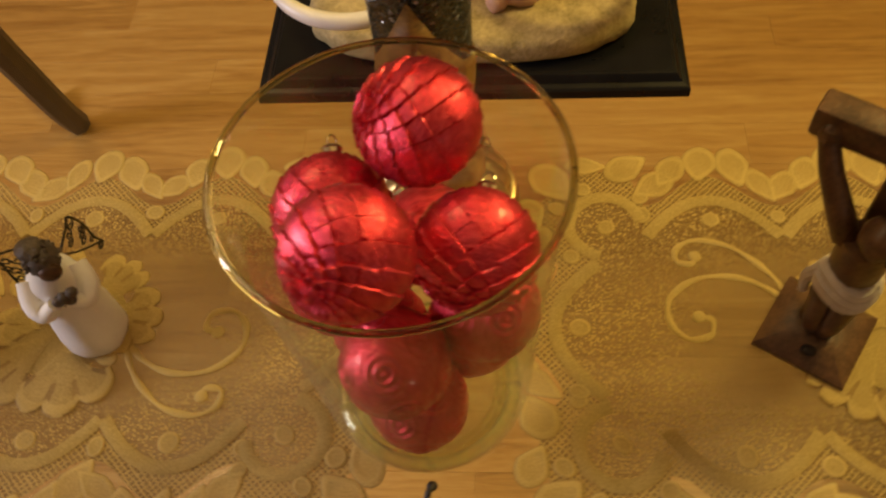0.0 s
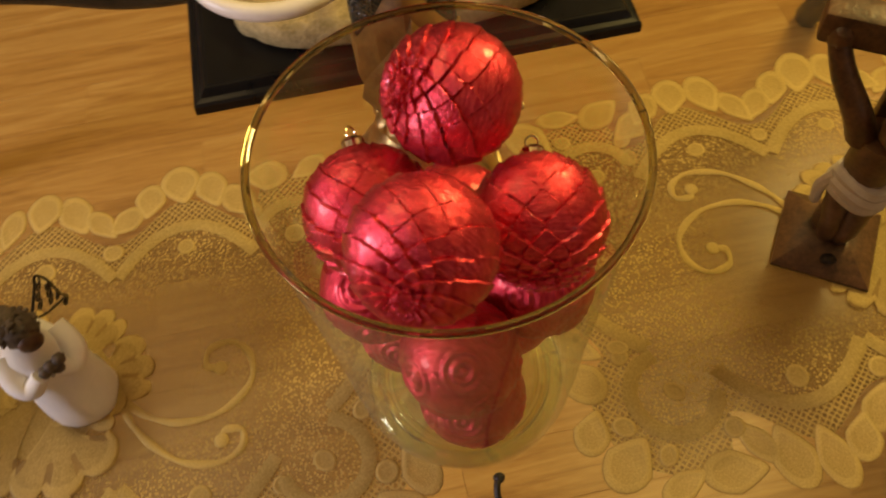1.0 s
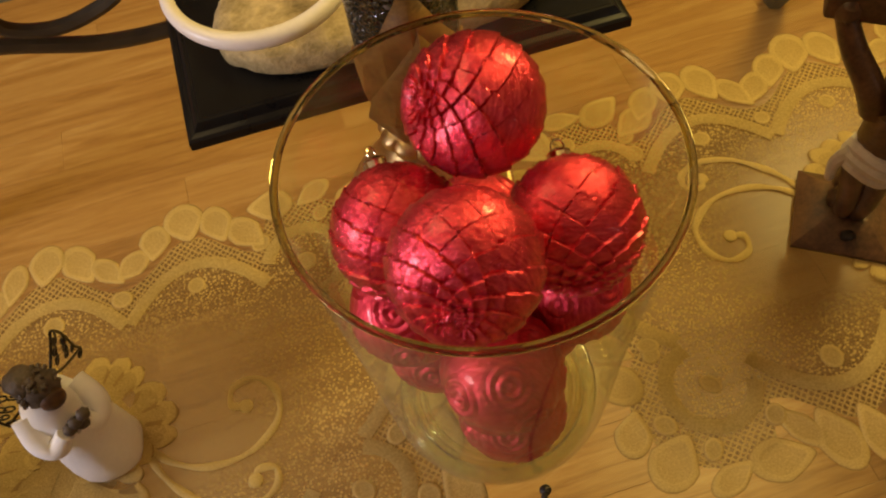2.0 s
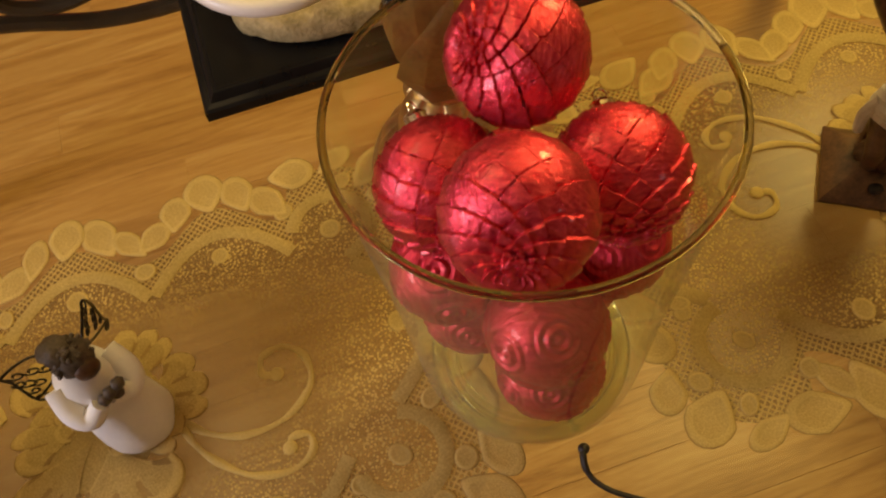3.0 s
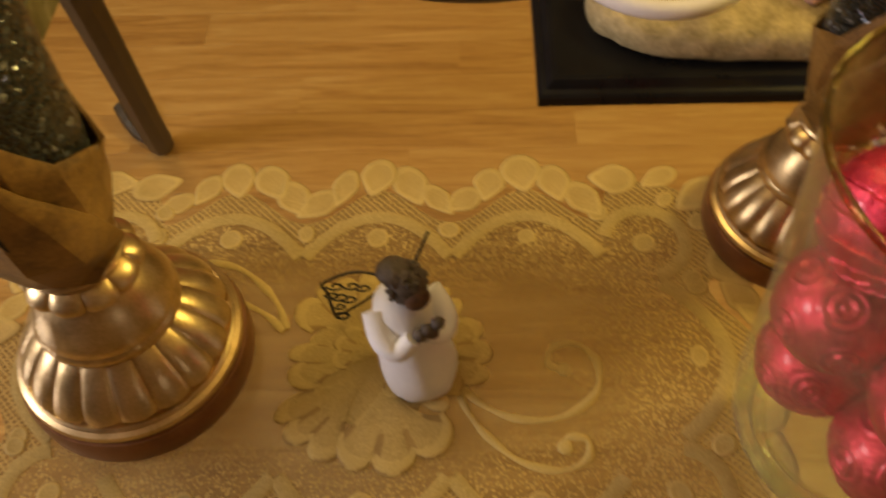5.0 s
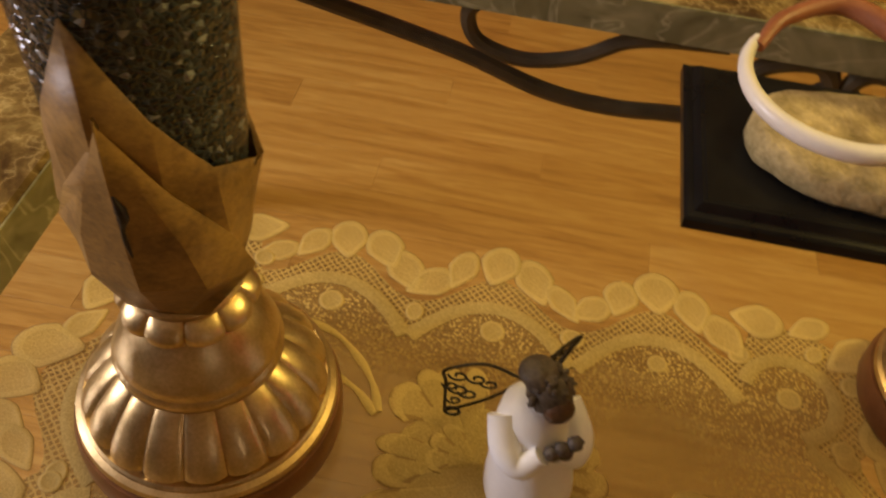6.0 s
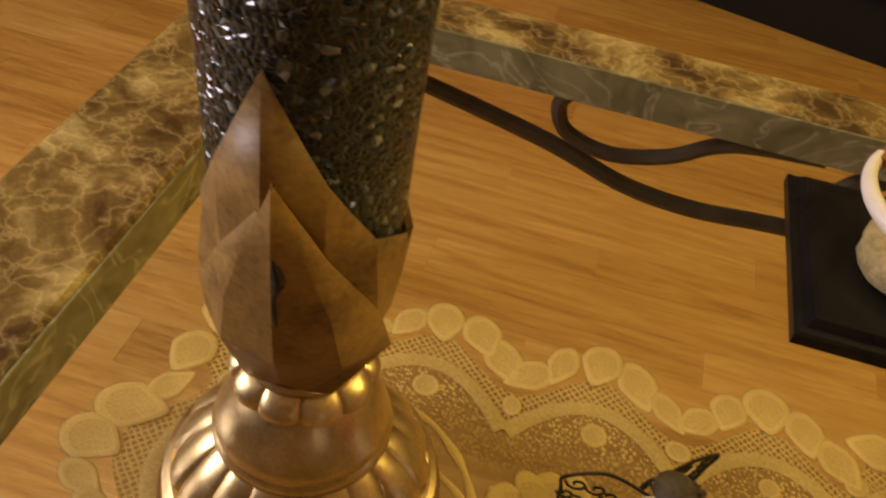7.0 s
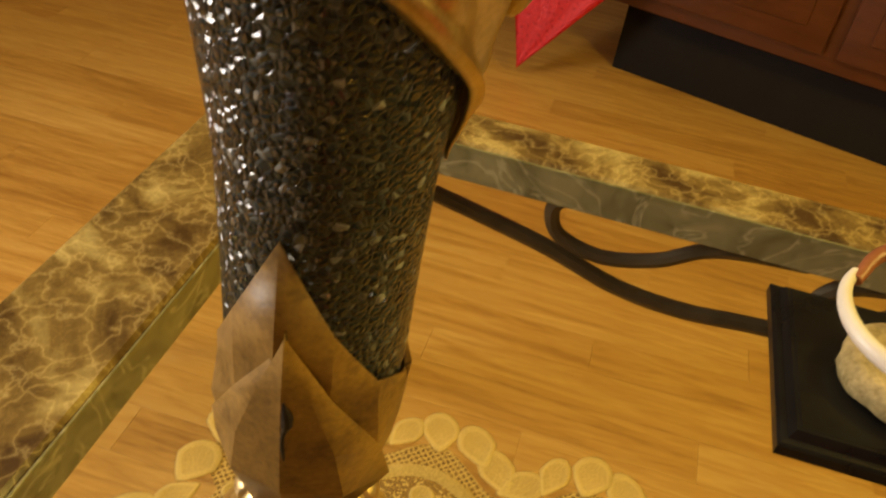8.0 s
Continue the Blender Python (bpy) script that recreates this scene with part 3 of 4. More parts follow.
def lace_mat(place, turn, label):
    mat = thing("lace_mat", label, "lace mat", place, "pair of lace mats")
    mat.rotation_euler[2] = radians(turn)
    inner, outer = [], []
    for cx, cy, ang, kind in scallops():
        i_line, o_line = scallop_line(kind, frame_of(cx, cy, ang))
        inner += i_line
        outer += o_line
    count = len(inner)
    bm = bmesh.new()
    vs = [bm.verts.new(p) for p in inner]
    for tri in geometry.tessellate_polygon([inner]):
        bm.faces.new([vs[i] for i in tri])
    part("sheer_net", bm, M["net"], mat, "sheer speckled net", smooth=False)
    bm = bmesh.new()
    a, b = ([bm.verts.new((p.x, p.y, 0.0003)) for p in line] for line in (inner, outer))
    for k in range(count):
        bm.faces.new((a[k], a[(k + 1) % count], b[(k + 1) % count], b[k]))
    part("edge_net", bm, M["lattice"], mat, "open diamond net", smooth=False)

    def sew(name, me, p, angle, size=1.0):
        ob = new(name, me)
        ob.parent = mat
        ob.matrix_basis = Matrix.Translation(p) @ Matrix.Rotation(radians(angle), 4, "Z") @ Matrix.Diagonal((size * rnd.uniform(0.76, 1.10), size * rnd.uniform(0.88, 1.16), 1, 1))

    for cx, cy, ang, kind in scallops():
        f = frame_of(cx, cy, ang)
        jit = lambda: rnd.uniform(-0.0025, 0.0025)
        sew("medallion", ROUND, f(0, -0.001), ang, 1.0)
        if kind == "corner":
            ring = [(0.066 * math.sin(radians(d)), 0.066 * math.cos(radians(d)), -d, PETAL if k % 2 == 0 else LEAFLET) for k, d in enumerate((-64, -31, 0, 31, 64))]
            ring += [(0.045 * math.sin(radians(d)), 0.045 * math.cos(radians(d)), 0, ROUND) for d in (-92, -20, 22, 92)]
        else:
            ring = [(-0.047, 0.036, 40, LEAFLET), (-0.026, 0.053, 20, PETAL), (0.003, 0.060, -3, PETAL), (0.029, 0.050, -24, LEAFLET), (0.048, 0.034, -44, LEAFLET), (0.0575, 0.004, 0, ROUND)]
        for s, o, t, me in ring:
            sew("rosette" if me is ROUND else "petal", me, f(s + jit(), o + jit(), rnd.uniform(0, 0.0004)), ang - 90 + t + rnd.uniform(-16, 16), 0.95 if me is ROUND else 1.06)
        bm = bmesh.new()
        sweep(bm, [p + Vector((0, 0, 0.0006)) for p in scallop_line(kind, f)[0]], 0.0054, 8, 0, 0.09)
        part("scallop_band", bm, M["heart"], mat)
    bm = bmesh.new()
    blob(bm, (0.004, -0.004, 0.0014), (0.050, 0.046, 0.0007), rough=0.12, seg=28)
    part("flower_heart", bm, M["heart"], mat)
    for k, leaf in enumerate((((0.0, 0.012), 106, 0.060, 26, 2), ((0.022, 0.012), 58, 0.056, 34, 3), ((0.0, 0.012), 140, 0.064, 27, 2), ((0.030, 0.0), 6, 0.056, 40, 3), ((0.004, 0.0), 186, 0.062, 24, 2), ((0.0, -0.012), 226, 0.072, 31, 3), ((0.022, -0.008), -32, 0.046, 30, 2), ((0.012, -0.020), 280, 0.066, 50, 3), ((0.008, 0.0), 160, 0.036, 40, 3), ((0.012, -0.004), 320, 0.030, 60, 3))):
        flower_petal(mat, *leaf, 0.0011 + 0.00022 * k)
    for sg in (1, -1):
        curl(mat, [(sg * x, sg * y) for x, y in ((0.064, -0.022), (0.080, -0.037), (0.104, -0.047), (0.134, -0.045), (0.157, -0.027), (0.159, -0.004), (0.146, 0.010), (0.129, 0.007), (0.126, -0.006), (0.136, -0.010))])
        curl(mat, [(sg * x, sg * y) for x, y in ((0.062, -0.024), (0.070, -0.043), (0.083, -0.060), (0.104, -0.077), (0.130, -0.083), (0.147, -0.075), (0.148, -0.062), (0.136, -0.060), (0.133, -0.067))])


lace_mat((-0.303, 0.449, 0), 0, "golden ecru lace mat with petal edging and woven flower")
lace_mat((0.360, 0.445, 0), 0, "golden ecru lace mat with petal edging, under the carved statue")

# ---- the glass vase and its baubles ----
VX, VY = 0.0115, 0.392
vase = thing("glass_vase", "tall clear glass vase with thick base, filled with red baubles", "vase", (VX, VY, 0.0026))
bm = bmesh.new()
lathe(bm, [(0.0600, 0.0008), (0.0662, 0.0030), (0.0712, 0.0085), (0.0745, 0.0170), (0.0768, 0.030), (0.0790, 0.06), (0.0828, 0.13), (0.0885, 0.20), (0.0948, 0.2685)], 96, close=False)
wall = part("vase_wall", bm, M["vase_wall"], vase, angle=60)
bm = bmesh.new()
lathe(bm, [(0.0560, 0.0), (0.0622, 0.0016), (0.0668, 0.0055), (0.0692, 0.0100), (0.0672, 0.0118), (0.0640, 0.0108), (0.0612, 0.0114), (0.0580, 0.0102), (0.0545, 0.0108), (0.0510, 0.0098), (0.036, 0.0100), (0.010, 0.0098)], 96)
foot = part("vase_base", bm, M["vase"], vase, "thick ringed glass base", angle=60)
bm = bmesh.new()
sweep(bm, [(0.0950 * math.cos(2 * math.pi * k / 96), 0.0950 * math.sin(2 * math.pi * k / 96), 0.2705) for k in range(97)], 0.0021, 10)
rim = part("rim", bm, M["vase_rim"], vase, "rounded glass rim")
glints = []
for radius, z, thick in ((0.0650, 0.0062, 0.0052), (0.0575, 0.0050, 0.0020), (0.0520, 0.0046, 0.0016)):
    bm = bmesh.new()
    sweep(bm, [(radius * math.cos(2 * math.pi * k / 96), radius * math.sin(2 * math.pi * k / 96), z) for k in range(97)], thick, 10)
    glints.append(part("base_ring", bm, M["vase_ring"], vase, "rounded ring moulded in the glass base"))
for ob in (wall, foot, rim, *glints):
    ob.visible_shadow = False


def edge_of(u, row_k, x):
    """Upper edge of a scale: a blunt point, a little different on each one."""
    own = noise.noise(Vector((math.floor(u + 0.5 * (row_k % 2)) % 12 * 1.37, row_k * 1.13, 1.7)))
    return row_k + 1.43 + 0.30 * own - (1.80 + 0.35 * own) * abs(x + 0.07 * own)


def ball_mesh(name, r, kind):
    shaded = set()
    nu, nv = (300, 160) if kind == "pine" else (112, 64)
    bm = bmesh.new()
    grid = []
    spots = [Vector((math.cos(a) * math.cos(e), math.sin(a) * math.cos(e), math.sin(e))) for e, cnt, off in ((0.0, 6, 0), (0.85, 4, 0.5), (-0.85, 4, 0.2)) for a in [2 * math.pi * (i + off) / cnt for i in range(cnt)]]
    for j in range(1, nv):
        lat = math.pi * j / nv - math.pi / 2
        row = []
        for i in range(nu):
            lon = 2 * math.pi * i / nu
            d = Vector((math.cos(lat) * math.cos(lon), math.cos(lat) * math.sin(lon), math.sin(lat)))
            h = 0.0
            if kind == "pine":
                u = 12 * lon / (2 * math.pi)
                w = math.asinh(math.tan(max(-1.47, min(1.47, lat)))) / 0.27
                for row_k in range(math.floor(w) - 2, math.floor(w) + 2):
                    x0 = (u + 0.5 * (row_k % 2)) % 1 - 0.5
                    if w <= edge_of(u, row_k, x0):
                        break
                x1 = (u + 0.5 * ((row_k - 1) % 2)) % 1 - 0.5
                past = w - edge_of(u, row_k - 1, x1)
                scale = Vector((math.floor(u + 0.5 * (row_k % 2)) % 12 * 0.83, row_k * 0.77, 4.0))
                gap = noise.noise(scale) * 0.5 + 0.5
                lean = noise.noise(scale + Vector((9.1, 3.3, 0.7)))
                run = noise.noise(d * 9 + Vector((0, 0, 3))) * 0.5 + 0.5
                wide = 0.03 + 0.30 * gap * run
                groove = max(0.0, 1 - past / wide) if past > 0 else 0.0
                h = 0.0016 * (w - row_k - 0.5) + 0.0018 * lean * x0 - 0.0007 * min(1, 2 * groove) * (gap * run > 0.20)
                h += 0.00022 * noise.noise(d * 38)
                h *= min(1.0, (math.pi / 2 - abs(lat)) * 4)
                # Cells just past a scale's edge take the painted shade colour.
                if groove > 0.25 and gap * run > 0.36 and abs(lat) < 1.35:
                    shaded.add((j - 1, i))
            else:
                best = max(spots, key=lambda sp: sp.dot(d))
                ang = math.acos(max(-1, min(1, best.dot(d))))
                if ang < 0.46:
                    h = 0.0011 * math.cos(ang * 2 * math.pi / 0.16) * (1 - (ang / 0.46) ** 4)
            row.append(bm.verts.new(d * (r + h)))
        grid.append(row)
    for j, (a, b) in enumerate(zip(grid, grid[1:])):
        for i in range(nu):
            bm.faces.new((a[i], a[(i + 1) % nu], b[(i + 1) % nu], b[i])).material_index = int((j, i) in shaded and (j + 1, i) in shaded or (j, i) in shaded and (j, (i + 1) % nu) in shaded)
    for row in (grid[0], grid[-1]):
        bm.faces.new(row)
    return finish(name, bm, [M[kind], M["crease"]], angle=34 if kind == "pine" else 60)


def bauble(me, r, place, axis, label, spin=0):
    ob = new("christmas_bauble", me)
    ob.matrix_basis = Matrix.Translation(place) @ Vector(axis).to_track_quat("Z", "Y").to_matrix().to_4x4() @ Matrix.Rotation(radians(spin), 4, "Z")
    tagged(ob, label, "christmas bauble", "baubles in the vase")
    bm = bmesh.new()
    lathe(bm, [(0.0062, r - 0.002), (0.0062, r + 0.004), (0.0066, r + 0.0045), (0.0050, r + 0.0062), (0.001, r + 0.0066)], 20, wave=lambda i, a: 1 + 0.05 * math.cos(10 * a))
    part("cap", bm, M["cap"], ob, "shiny gilt cap")
    bm = bmesh.new()
    sweep(bm, [(0.0035 * math.cos(t), 0, r + 0.009 + 0.0042 * math.sin(t)) for t in [radians(-70 + 320 * k / 14) for k in range(15)]], 0.0006, 6)
    part("loop", bm, M["cap"], ob, "thin gilt wire loop")


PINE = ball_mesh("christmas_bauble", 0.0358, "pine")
SWIRL = ball_mesh("christmas_bauble", 0.0345, "swirl")
foil = "red foil christmas bauble embossed with diamond scales, in the vase"
satin = "satin red christmas bauble embossed with round swirls, low in the vase"
bauble(PINE, 0.0358, (0.0224, 0.4375, 0.2583), (0.82, 0.14, -0.55), foil, 10)
bauble(PINE, 0.0358, (-0.0093, 0.3515, 0.2555), (0.40, 0.88, -0.25), foil, 30)
bauble(PINE, 0.0358, (0.0547, 0.3786, 0.2160), (0.15, 0.93, 0.22), foil, 0)
bauble(PINE, 0.0358, (-0.0300, 0.4060, 0.2145), (-0.05, 0.92, 0.35), foil, 50)
for z, rad, spin, count in ((0.0625, 0.0385, -92, 3), (0.142, 0.0475, -100, 4)):
    for k in range(count):
        a = radians(spin + 360 / count * k)
        ax = (rnd.uniform(-1, 1), rnd.uniform(0.3, 1), rnd.uniform(-0.4, 0.4))
        bauble(SWIRL, 0.0335 if count == 4 else 0.0345, (VX + rad * math.cos(a), VY + rad * math.sin(a), z + 0.001 * k), ax, satin, 40 * k)


# ---- candlesticks ----
def candlestick(place, turn, label, size=1.0):
    top = thing("candle_holder", label, "candle holder", place, "pair of candle holders")
    top.rotation_euler[2] = radians(turn)
    top.scale = (size, size, size)
    bm = bmesh.new()
    lathe(bm, [(0.0775, 0.0), (0.0792, 0.004), (0.0792, 0.020), (0.0775, 0.0255), (0.072, 0.0265)], 72)
    part("plinth", bm, M["plinth"], top, "dark copper-brown round plinth")
    bm = bmesh.new()
    lathe(bm, [(0.0715, 0.0262), (0.0748, 0.0268), (0.0764, 0.0290), (0.0755, 0.0325), (0.0722, 0.0340), (0.0720, 0.0358), (0.0705, 0.0372), (0.068, 0.0366)], 72)
    part("base_rim", bm, M["gold"], top)
    bm = bmesh.new()
    prof = [(0.0675, 0.0366), (0.0688, 0.0405), (0.0668, 0.0460), (0.0622, 0.0535), (0.0567, 0.0605), (0.0510, 0.0670), (0.0455, 0.0725)]
    lathe(bm, prof, 216, wave=lambda i, a: 1 + 0.052 * abs(math.sin(9 * a)) ** 0.55 * (0.4 if i in (0, 6) else 1.0) - 0.026)
    part("fluted_skirt", bm, M["gold"], top)
    bm = bmesh.new()
    lathe(bm, [(0.0455, 0.0719), (0.0468, 0.0739), (0.0470, 0.0782), (0.0452, 0.0811), (0.0455, 0.0833), (0.0440, 0.0876), (0.0405, 0.0955), (0.0360, 0.1034), (0.0320, 0.1091), (0.0295, 0.112)], 72)
    part("bell", bm, M["gold"], top)
    bm = bmesh.new()
    ring = [(0.026, 0.1095)] + [(0.0275 + 0.0090 * math.sin(math.pi * k / 10), 0.1095 + 0.0215 * k / 10) for k in range(1, 10)] + [(0.027, 0.131)]
    lathe(bm, ring, 160, wave=lambda i, a: 1 + 0.11 * (abs(math.sin(5 * a)) ** 0.5 - 0.75) * (0 < i < 10))
    part("melon_ring", bm, M["gold"], top)
    bm = bmesh.new()
    lathe(bm, [(0.026, 0.1113), (0.027, 0.1279), (0.0296, 0.1311), (0.0302, 0.1343), (0.0288, 0.1364), (0.024, 0.1375)], 64)
    part("collar", bm, M["gold"], top)
    # crackle vessel
    bm = bmesh.new()
    prof = [(0.020, 0.137), (0.027, 0.165), (0.0365, 0.195), (0.0400, 0.23), (0.0408, 0.28), (0.0425, 0.33), (0.0475, 0.37), (0.0530, 0.41), (0.0560, 0.45), (0.0560, 0.475), (0.0535, 0.475), (0.053, 0.45), (0.049, 0.40), (0.040, 0.36)]
    lathe(bm, prof, 64)
    part("vessel", bm, M["mosaic"], top, "dark crackled mosaic glass vessel")
    # folded leaf wrap: twelve-sided, faceted
    bm = bmesh.new()
    n = 12
    tip = radians(-91)

    def edge_z(a):
        d = abs((math.degrees(a - tip) + 180) % 360 - 180)
        return 0.311 - 0.088 * math.sin(radians(d)) if d < 90 else (0.223 - 0.0010 * (d - 90) if d < 115 else 0.198 + 0.0013 * (d - 115))

    levels = []
    for lev in range(6):
        ring = []
        for k in range(n):
            a = 2 * math.pi * k / n + tip
            top_z = edge_z(a)
            ridge = {0: 0.0015, 2: 0.004, 10: 0.004, 6: 0.003}.get(k, -0.001)
            z, r = ((0.1365, 0.0265), (0.158, 0.0325 + 0.001 * (k % 2)), (0.179 + (0.010 if k in (8, 9, 10) else 0.0), 0.0405 + ridge), (0.203 + (0.014 if k in (0, 1, 11) else -0.004), 0.0432 + (0.003 if k in (0, 2, 10) else -0.001)), (0.45 * 0.21 + 0.55 * top_z, 0.0432 + (0.0025 if k in (0, 4, 8) else -0.0002)), (top_z, 0.0428))[lev]
            ring.append(bm.verts.new((r * math.cos(a), r * math.sin(a), z)))
        levels.append(ring)
    for p, q in zip(levels, levels[1:]):
        for k in range(n):
            bm.faces.new((p[k], p[(k + 1) % n], q[(k + 1) % n], q[k]))
    bmesh.ops.triangulate(bm, faces=bm.faces[:])
    wrap = part("leaf_wrap", bm, M["leaf"], top, "folded brown leather-like leaf", smooth=True, angle=10)
    wrap.modifiers.new("thickness", "SOLIDIFY").thickness = 0.002
    bm = bmesh.new()
    fold = []
    for lev, (z0, half, r) in enumerate(((0.146, 38, 0.0330), (0.175, 72, 0.0452), (0.207, 56, 0.0470), (0.242, 28, 0.0472), (0.273, 1, 0.0456))):
        fold.append([bm.verts.new(((r + (0.0015 if i == 2 else 0)) * math.cos(tip + 0.1 + radians(half * (i - 2) / 2)), (r + (0.0015 if i == 2 else 0)) * math.sin(tip + 0.1 + radians(half * (i - 2) / 2)), z0 - 0.010 * abs(i - 2) / 2)) for i in range(5)])
    for p, q in zip(fold, fold[1:]):
        for i in range(4):
            bm.faces.new((p[i], p[i + 1], q[i + 1], q[i]))
    flap = part("leaf_fold", bm, M["leaf"], top, "smaller folded leaf in front", angle=12)
    flap.modifiers.new("thickness", "SOLIDIFY").thickness = 0.002
    bm = bmesh.new()
    ca, sa = math.cos(tip + 0.12), math.sin(tip + 0.12)
    sweep(bm, glide([(0.0486 * ca, 0.0486 * sa, 0.236), (0.0484 * ca + 0.002, 0.0484 * sa, 0.226), (0.0484 * ca, 0.0484 * sa, 0.214), (0.0480 * ca + 0.001, 0.0480 * sa, 0.200)]), [0.0005, 0.0009, 0.0014, 0.0019, 0.0024, 0.0026, 0.0022, 0.0026, 0.0020, 0.0014, 0.0012, 0.001, 0.001, 0.001, 0.001, 0.001, 0.0008, 0.0006, 0.0004], 8)
    part("knot", bm, M["wire"], top, "dark split in the leaf")
    # gilt leaf that climbs and closes over the side of the vessel
    bm = bmesh.new()
    rows, nz, na = [], 34, 30
    for j in range(nz):
        t = j / (nz - 1)
        z = 0.325 + 0.150 * t
        r0 = np.interp(z, [0.23, 0.28, 0.33, 0.37, 0.41, 0.45, 0.475], [0.040, 0.0408, 0.0425, 0.0475, 0.053, 0.056, 0.056])
        a0 = np.interp(z, [0.30, 0.33, 0.35, 0.37, 0.39, 0.42, 0.475], [24, 20, 8, -10, -36, -70, -95])
        row = []
        for i in range(na):
            q = i / (na - 1)
            a = radians(a0 + (100 - 20 * (1 - t)) * q * min(1, 0.03 + 2.2 * t))
            swell = 0.0045 * min(1, 4 * t) * math.exp(-((q - 0.06) / 0.06) ** 2) + 0.007 * t * (0.5 + 0.5 * math.sin(17 * q - 26 * t)) * min(1, q * 5)
            row.append(bm.verts.new(((r0 + 0.0016 + swell) * math.cos(a), (r0 + 0.0016 + swell) * math.sin(a), z)))
        rows.append(row)
    for p, q in zip(rows, rows[1:]):
        for i in range(na - 1):
            bm.faces.new((p[i], p[i + 1], q[i + 1], q[i]))
    gl = part("gilt_leaf", bm, M["gold"], top, "gilt scrolled leaf over the vessel", angle=60)
    gl.modifiers.new("thickness", "SOLIDIFY").thickness = 0.0015
    for z, r, sz, az in ((0.362, 0.0530, 0.005, 30), (0.398, 0.0620, 0.0075, 22)):
        bm = bmesh.new()
        blob(bm, (r * math.cos(radians(az)), r * math.sin(radians(az)), z), (sz * 0.8, sz, sz * 2.0), turn=(0, 14, az), seg=16)
        part("gilt_bud", bm, M["gold"], top)
    return top


candlestick((-0.464, 0.450, 0.0022), 0, "gilt fluted candle holder with brown leaf and dark crackled vessel")
candlestick((0.014, 0.562, 0.0022), -4, "smaller gilt fluted candle holder with brown leaf, close to the vase", 0.85)

# ---- angel figurine (one plain mesh) ----
bm = bmesh.new()
AX, AY = -0.275, 0.447
gown = [(0.0190, 0.0), (0.0238, 0.0025), (0.0260, 0.009), (0.0262, 0.020), (0.0250, 0.035), (0.0230, 0.05), (0.0212, 0.066), (0.0210, 0.078), (0.0185, 0.090), (0.0120, 0.098), (0.008, 0.101)]
rings = lathe(bm, gown, 36, wave=lambda i, a: 1 + 0.028 * math.sin(5 * a + i) * (i < 5))
for sgn, tx in ((-1, -0.0175), (1, 0.0185)):
    sweep(bm, glide([(tx, 0.002, 0.088), (tx * 1.12, -0.012, 0.076), (tx * 0.80, -0.021, 0.073), (sgn * 0.004, -0.023, 0.082)]), [0.0088 + 0.0012 * math.sin(k / 4) - 0.00012 * k for k in range(19)], 14)
for v in bm.verts:
    v.co.x += 0.004 * (1 - v.co.z / 0.1)
    v.co.y -= 0.012 * (1 - v.co.z / 0.1)
blob(bm, (0.004, -0.004, 0.1115), (0.0122, 0.0128, 0.0130), 1, 0.14)
blob(bm, (-0.001, 0.002, 0.1215), (0.0105, 0.0110, 0.0075), 1, 0.2)
blob(bm, (0.006, -0.0145, 0.108), (0.0085, 0.0060, 0.009), 2)
for k in range(70):
    a, e = rnd.uniform(0, 2 * math.pi), rnd.uniform(-0.2, 1.5)
    d = Vector((math.cos(a) * math.cos(e), math.sin(a) * math.cos(e), math.sin(e)))
    if d.y < -0.55 and d.z < 0.6:
        continue
    c = Vector((0.003, -0.003, 0.113))
    bend = Vector((rnd.uniform(-1, 1), rnd.uniform(-1, 1), -0.5)) * 0.0025
    sweep(bm, [c + d * 0.0105, c + d * 0.0145 + bend * 0.4, c + d * rnd.uniform(0.0142, 0.0158) + bend * 0.5], [0.0022, 0.0017, 0.0008], 6, 1)
for dx, dz in ((0.0, 0.0), (0.007, 0.003), (0.003, -0.006), (-0.005, -0.003)):
    blob(bm, (0.006 + dx, -0.027, 0.089 + dz), (0.0048, 0.0045, 0.0048), 1, 0.2, seg=10)

bmesh.ops.transform(bm, matrix=Matrix.Translation((0.003, 0, 0)) @ Matrix.Rotation(radians(26), 4, "Z") @ Matrix.Translation((-0.003, 0, 0)), verts=bm.verts)


def wire_wing(bm, root, tip, curl_at, bow):
    r, t, c, w = Vector(root), Vector(tip), Vector(curl_at), Vector(bow)
    sweep(bm, glide([r, r.lerp(t, 0.5) + w, t, t.lerp(c, 0.35) + w * 0.35, t.lerp(c, 0.75) - w * 0.2, c]), 0.0011, 6, 3)
    sweep(bm, glide([r, r.lerp(c, 0.4) - w * 0.4, r.lerp(c, 0.8) - w * 0.25, c]), 0.0010, 6, 3)
    e1, e2 = (t - r).normalized(), (c - t).normalized()
    sweep(bm, [c + e1 * (0.0045 * math.cos(a) - 0.0045) + e2 * 0.0045 * math.sin(a) for a in [k * 0.5 for k in range(14)]], 0.0011, 6, 3)
    for f1, f2, rr in ((0.30, 0.2, 0.0055), (0.55, 0.12, 0.006), (0.82, 0.1, 0.006), (0.40, 0.5, 0.0060), (0.70, 0.42, 0.0065), (0.60, 0.7, 0.0050), (0.9, 0.35, 0.005)):
        m = r.lerp(t, f1).lerp(c, f2)
        sweep(bm, [m + (e1 * math.cos(a) + e2 * math.sin(a)) * rr * (1 - a / 9) for a in [k * 0.55 for k in range(13)]], 0.0008, 6, 3)


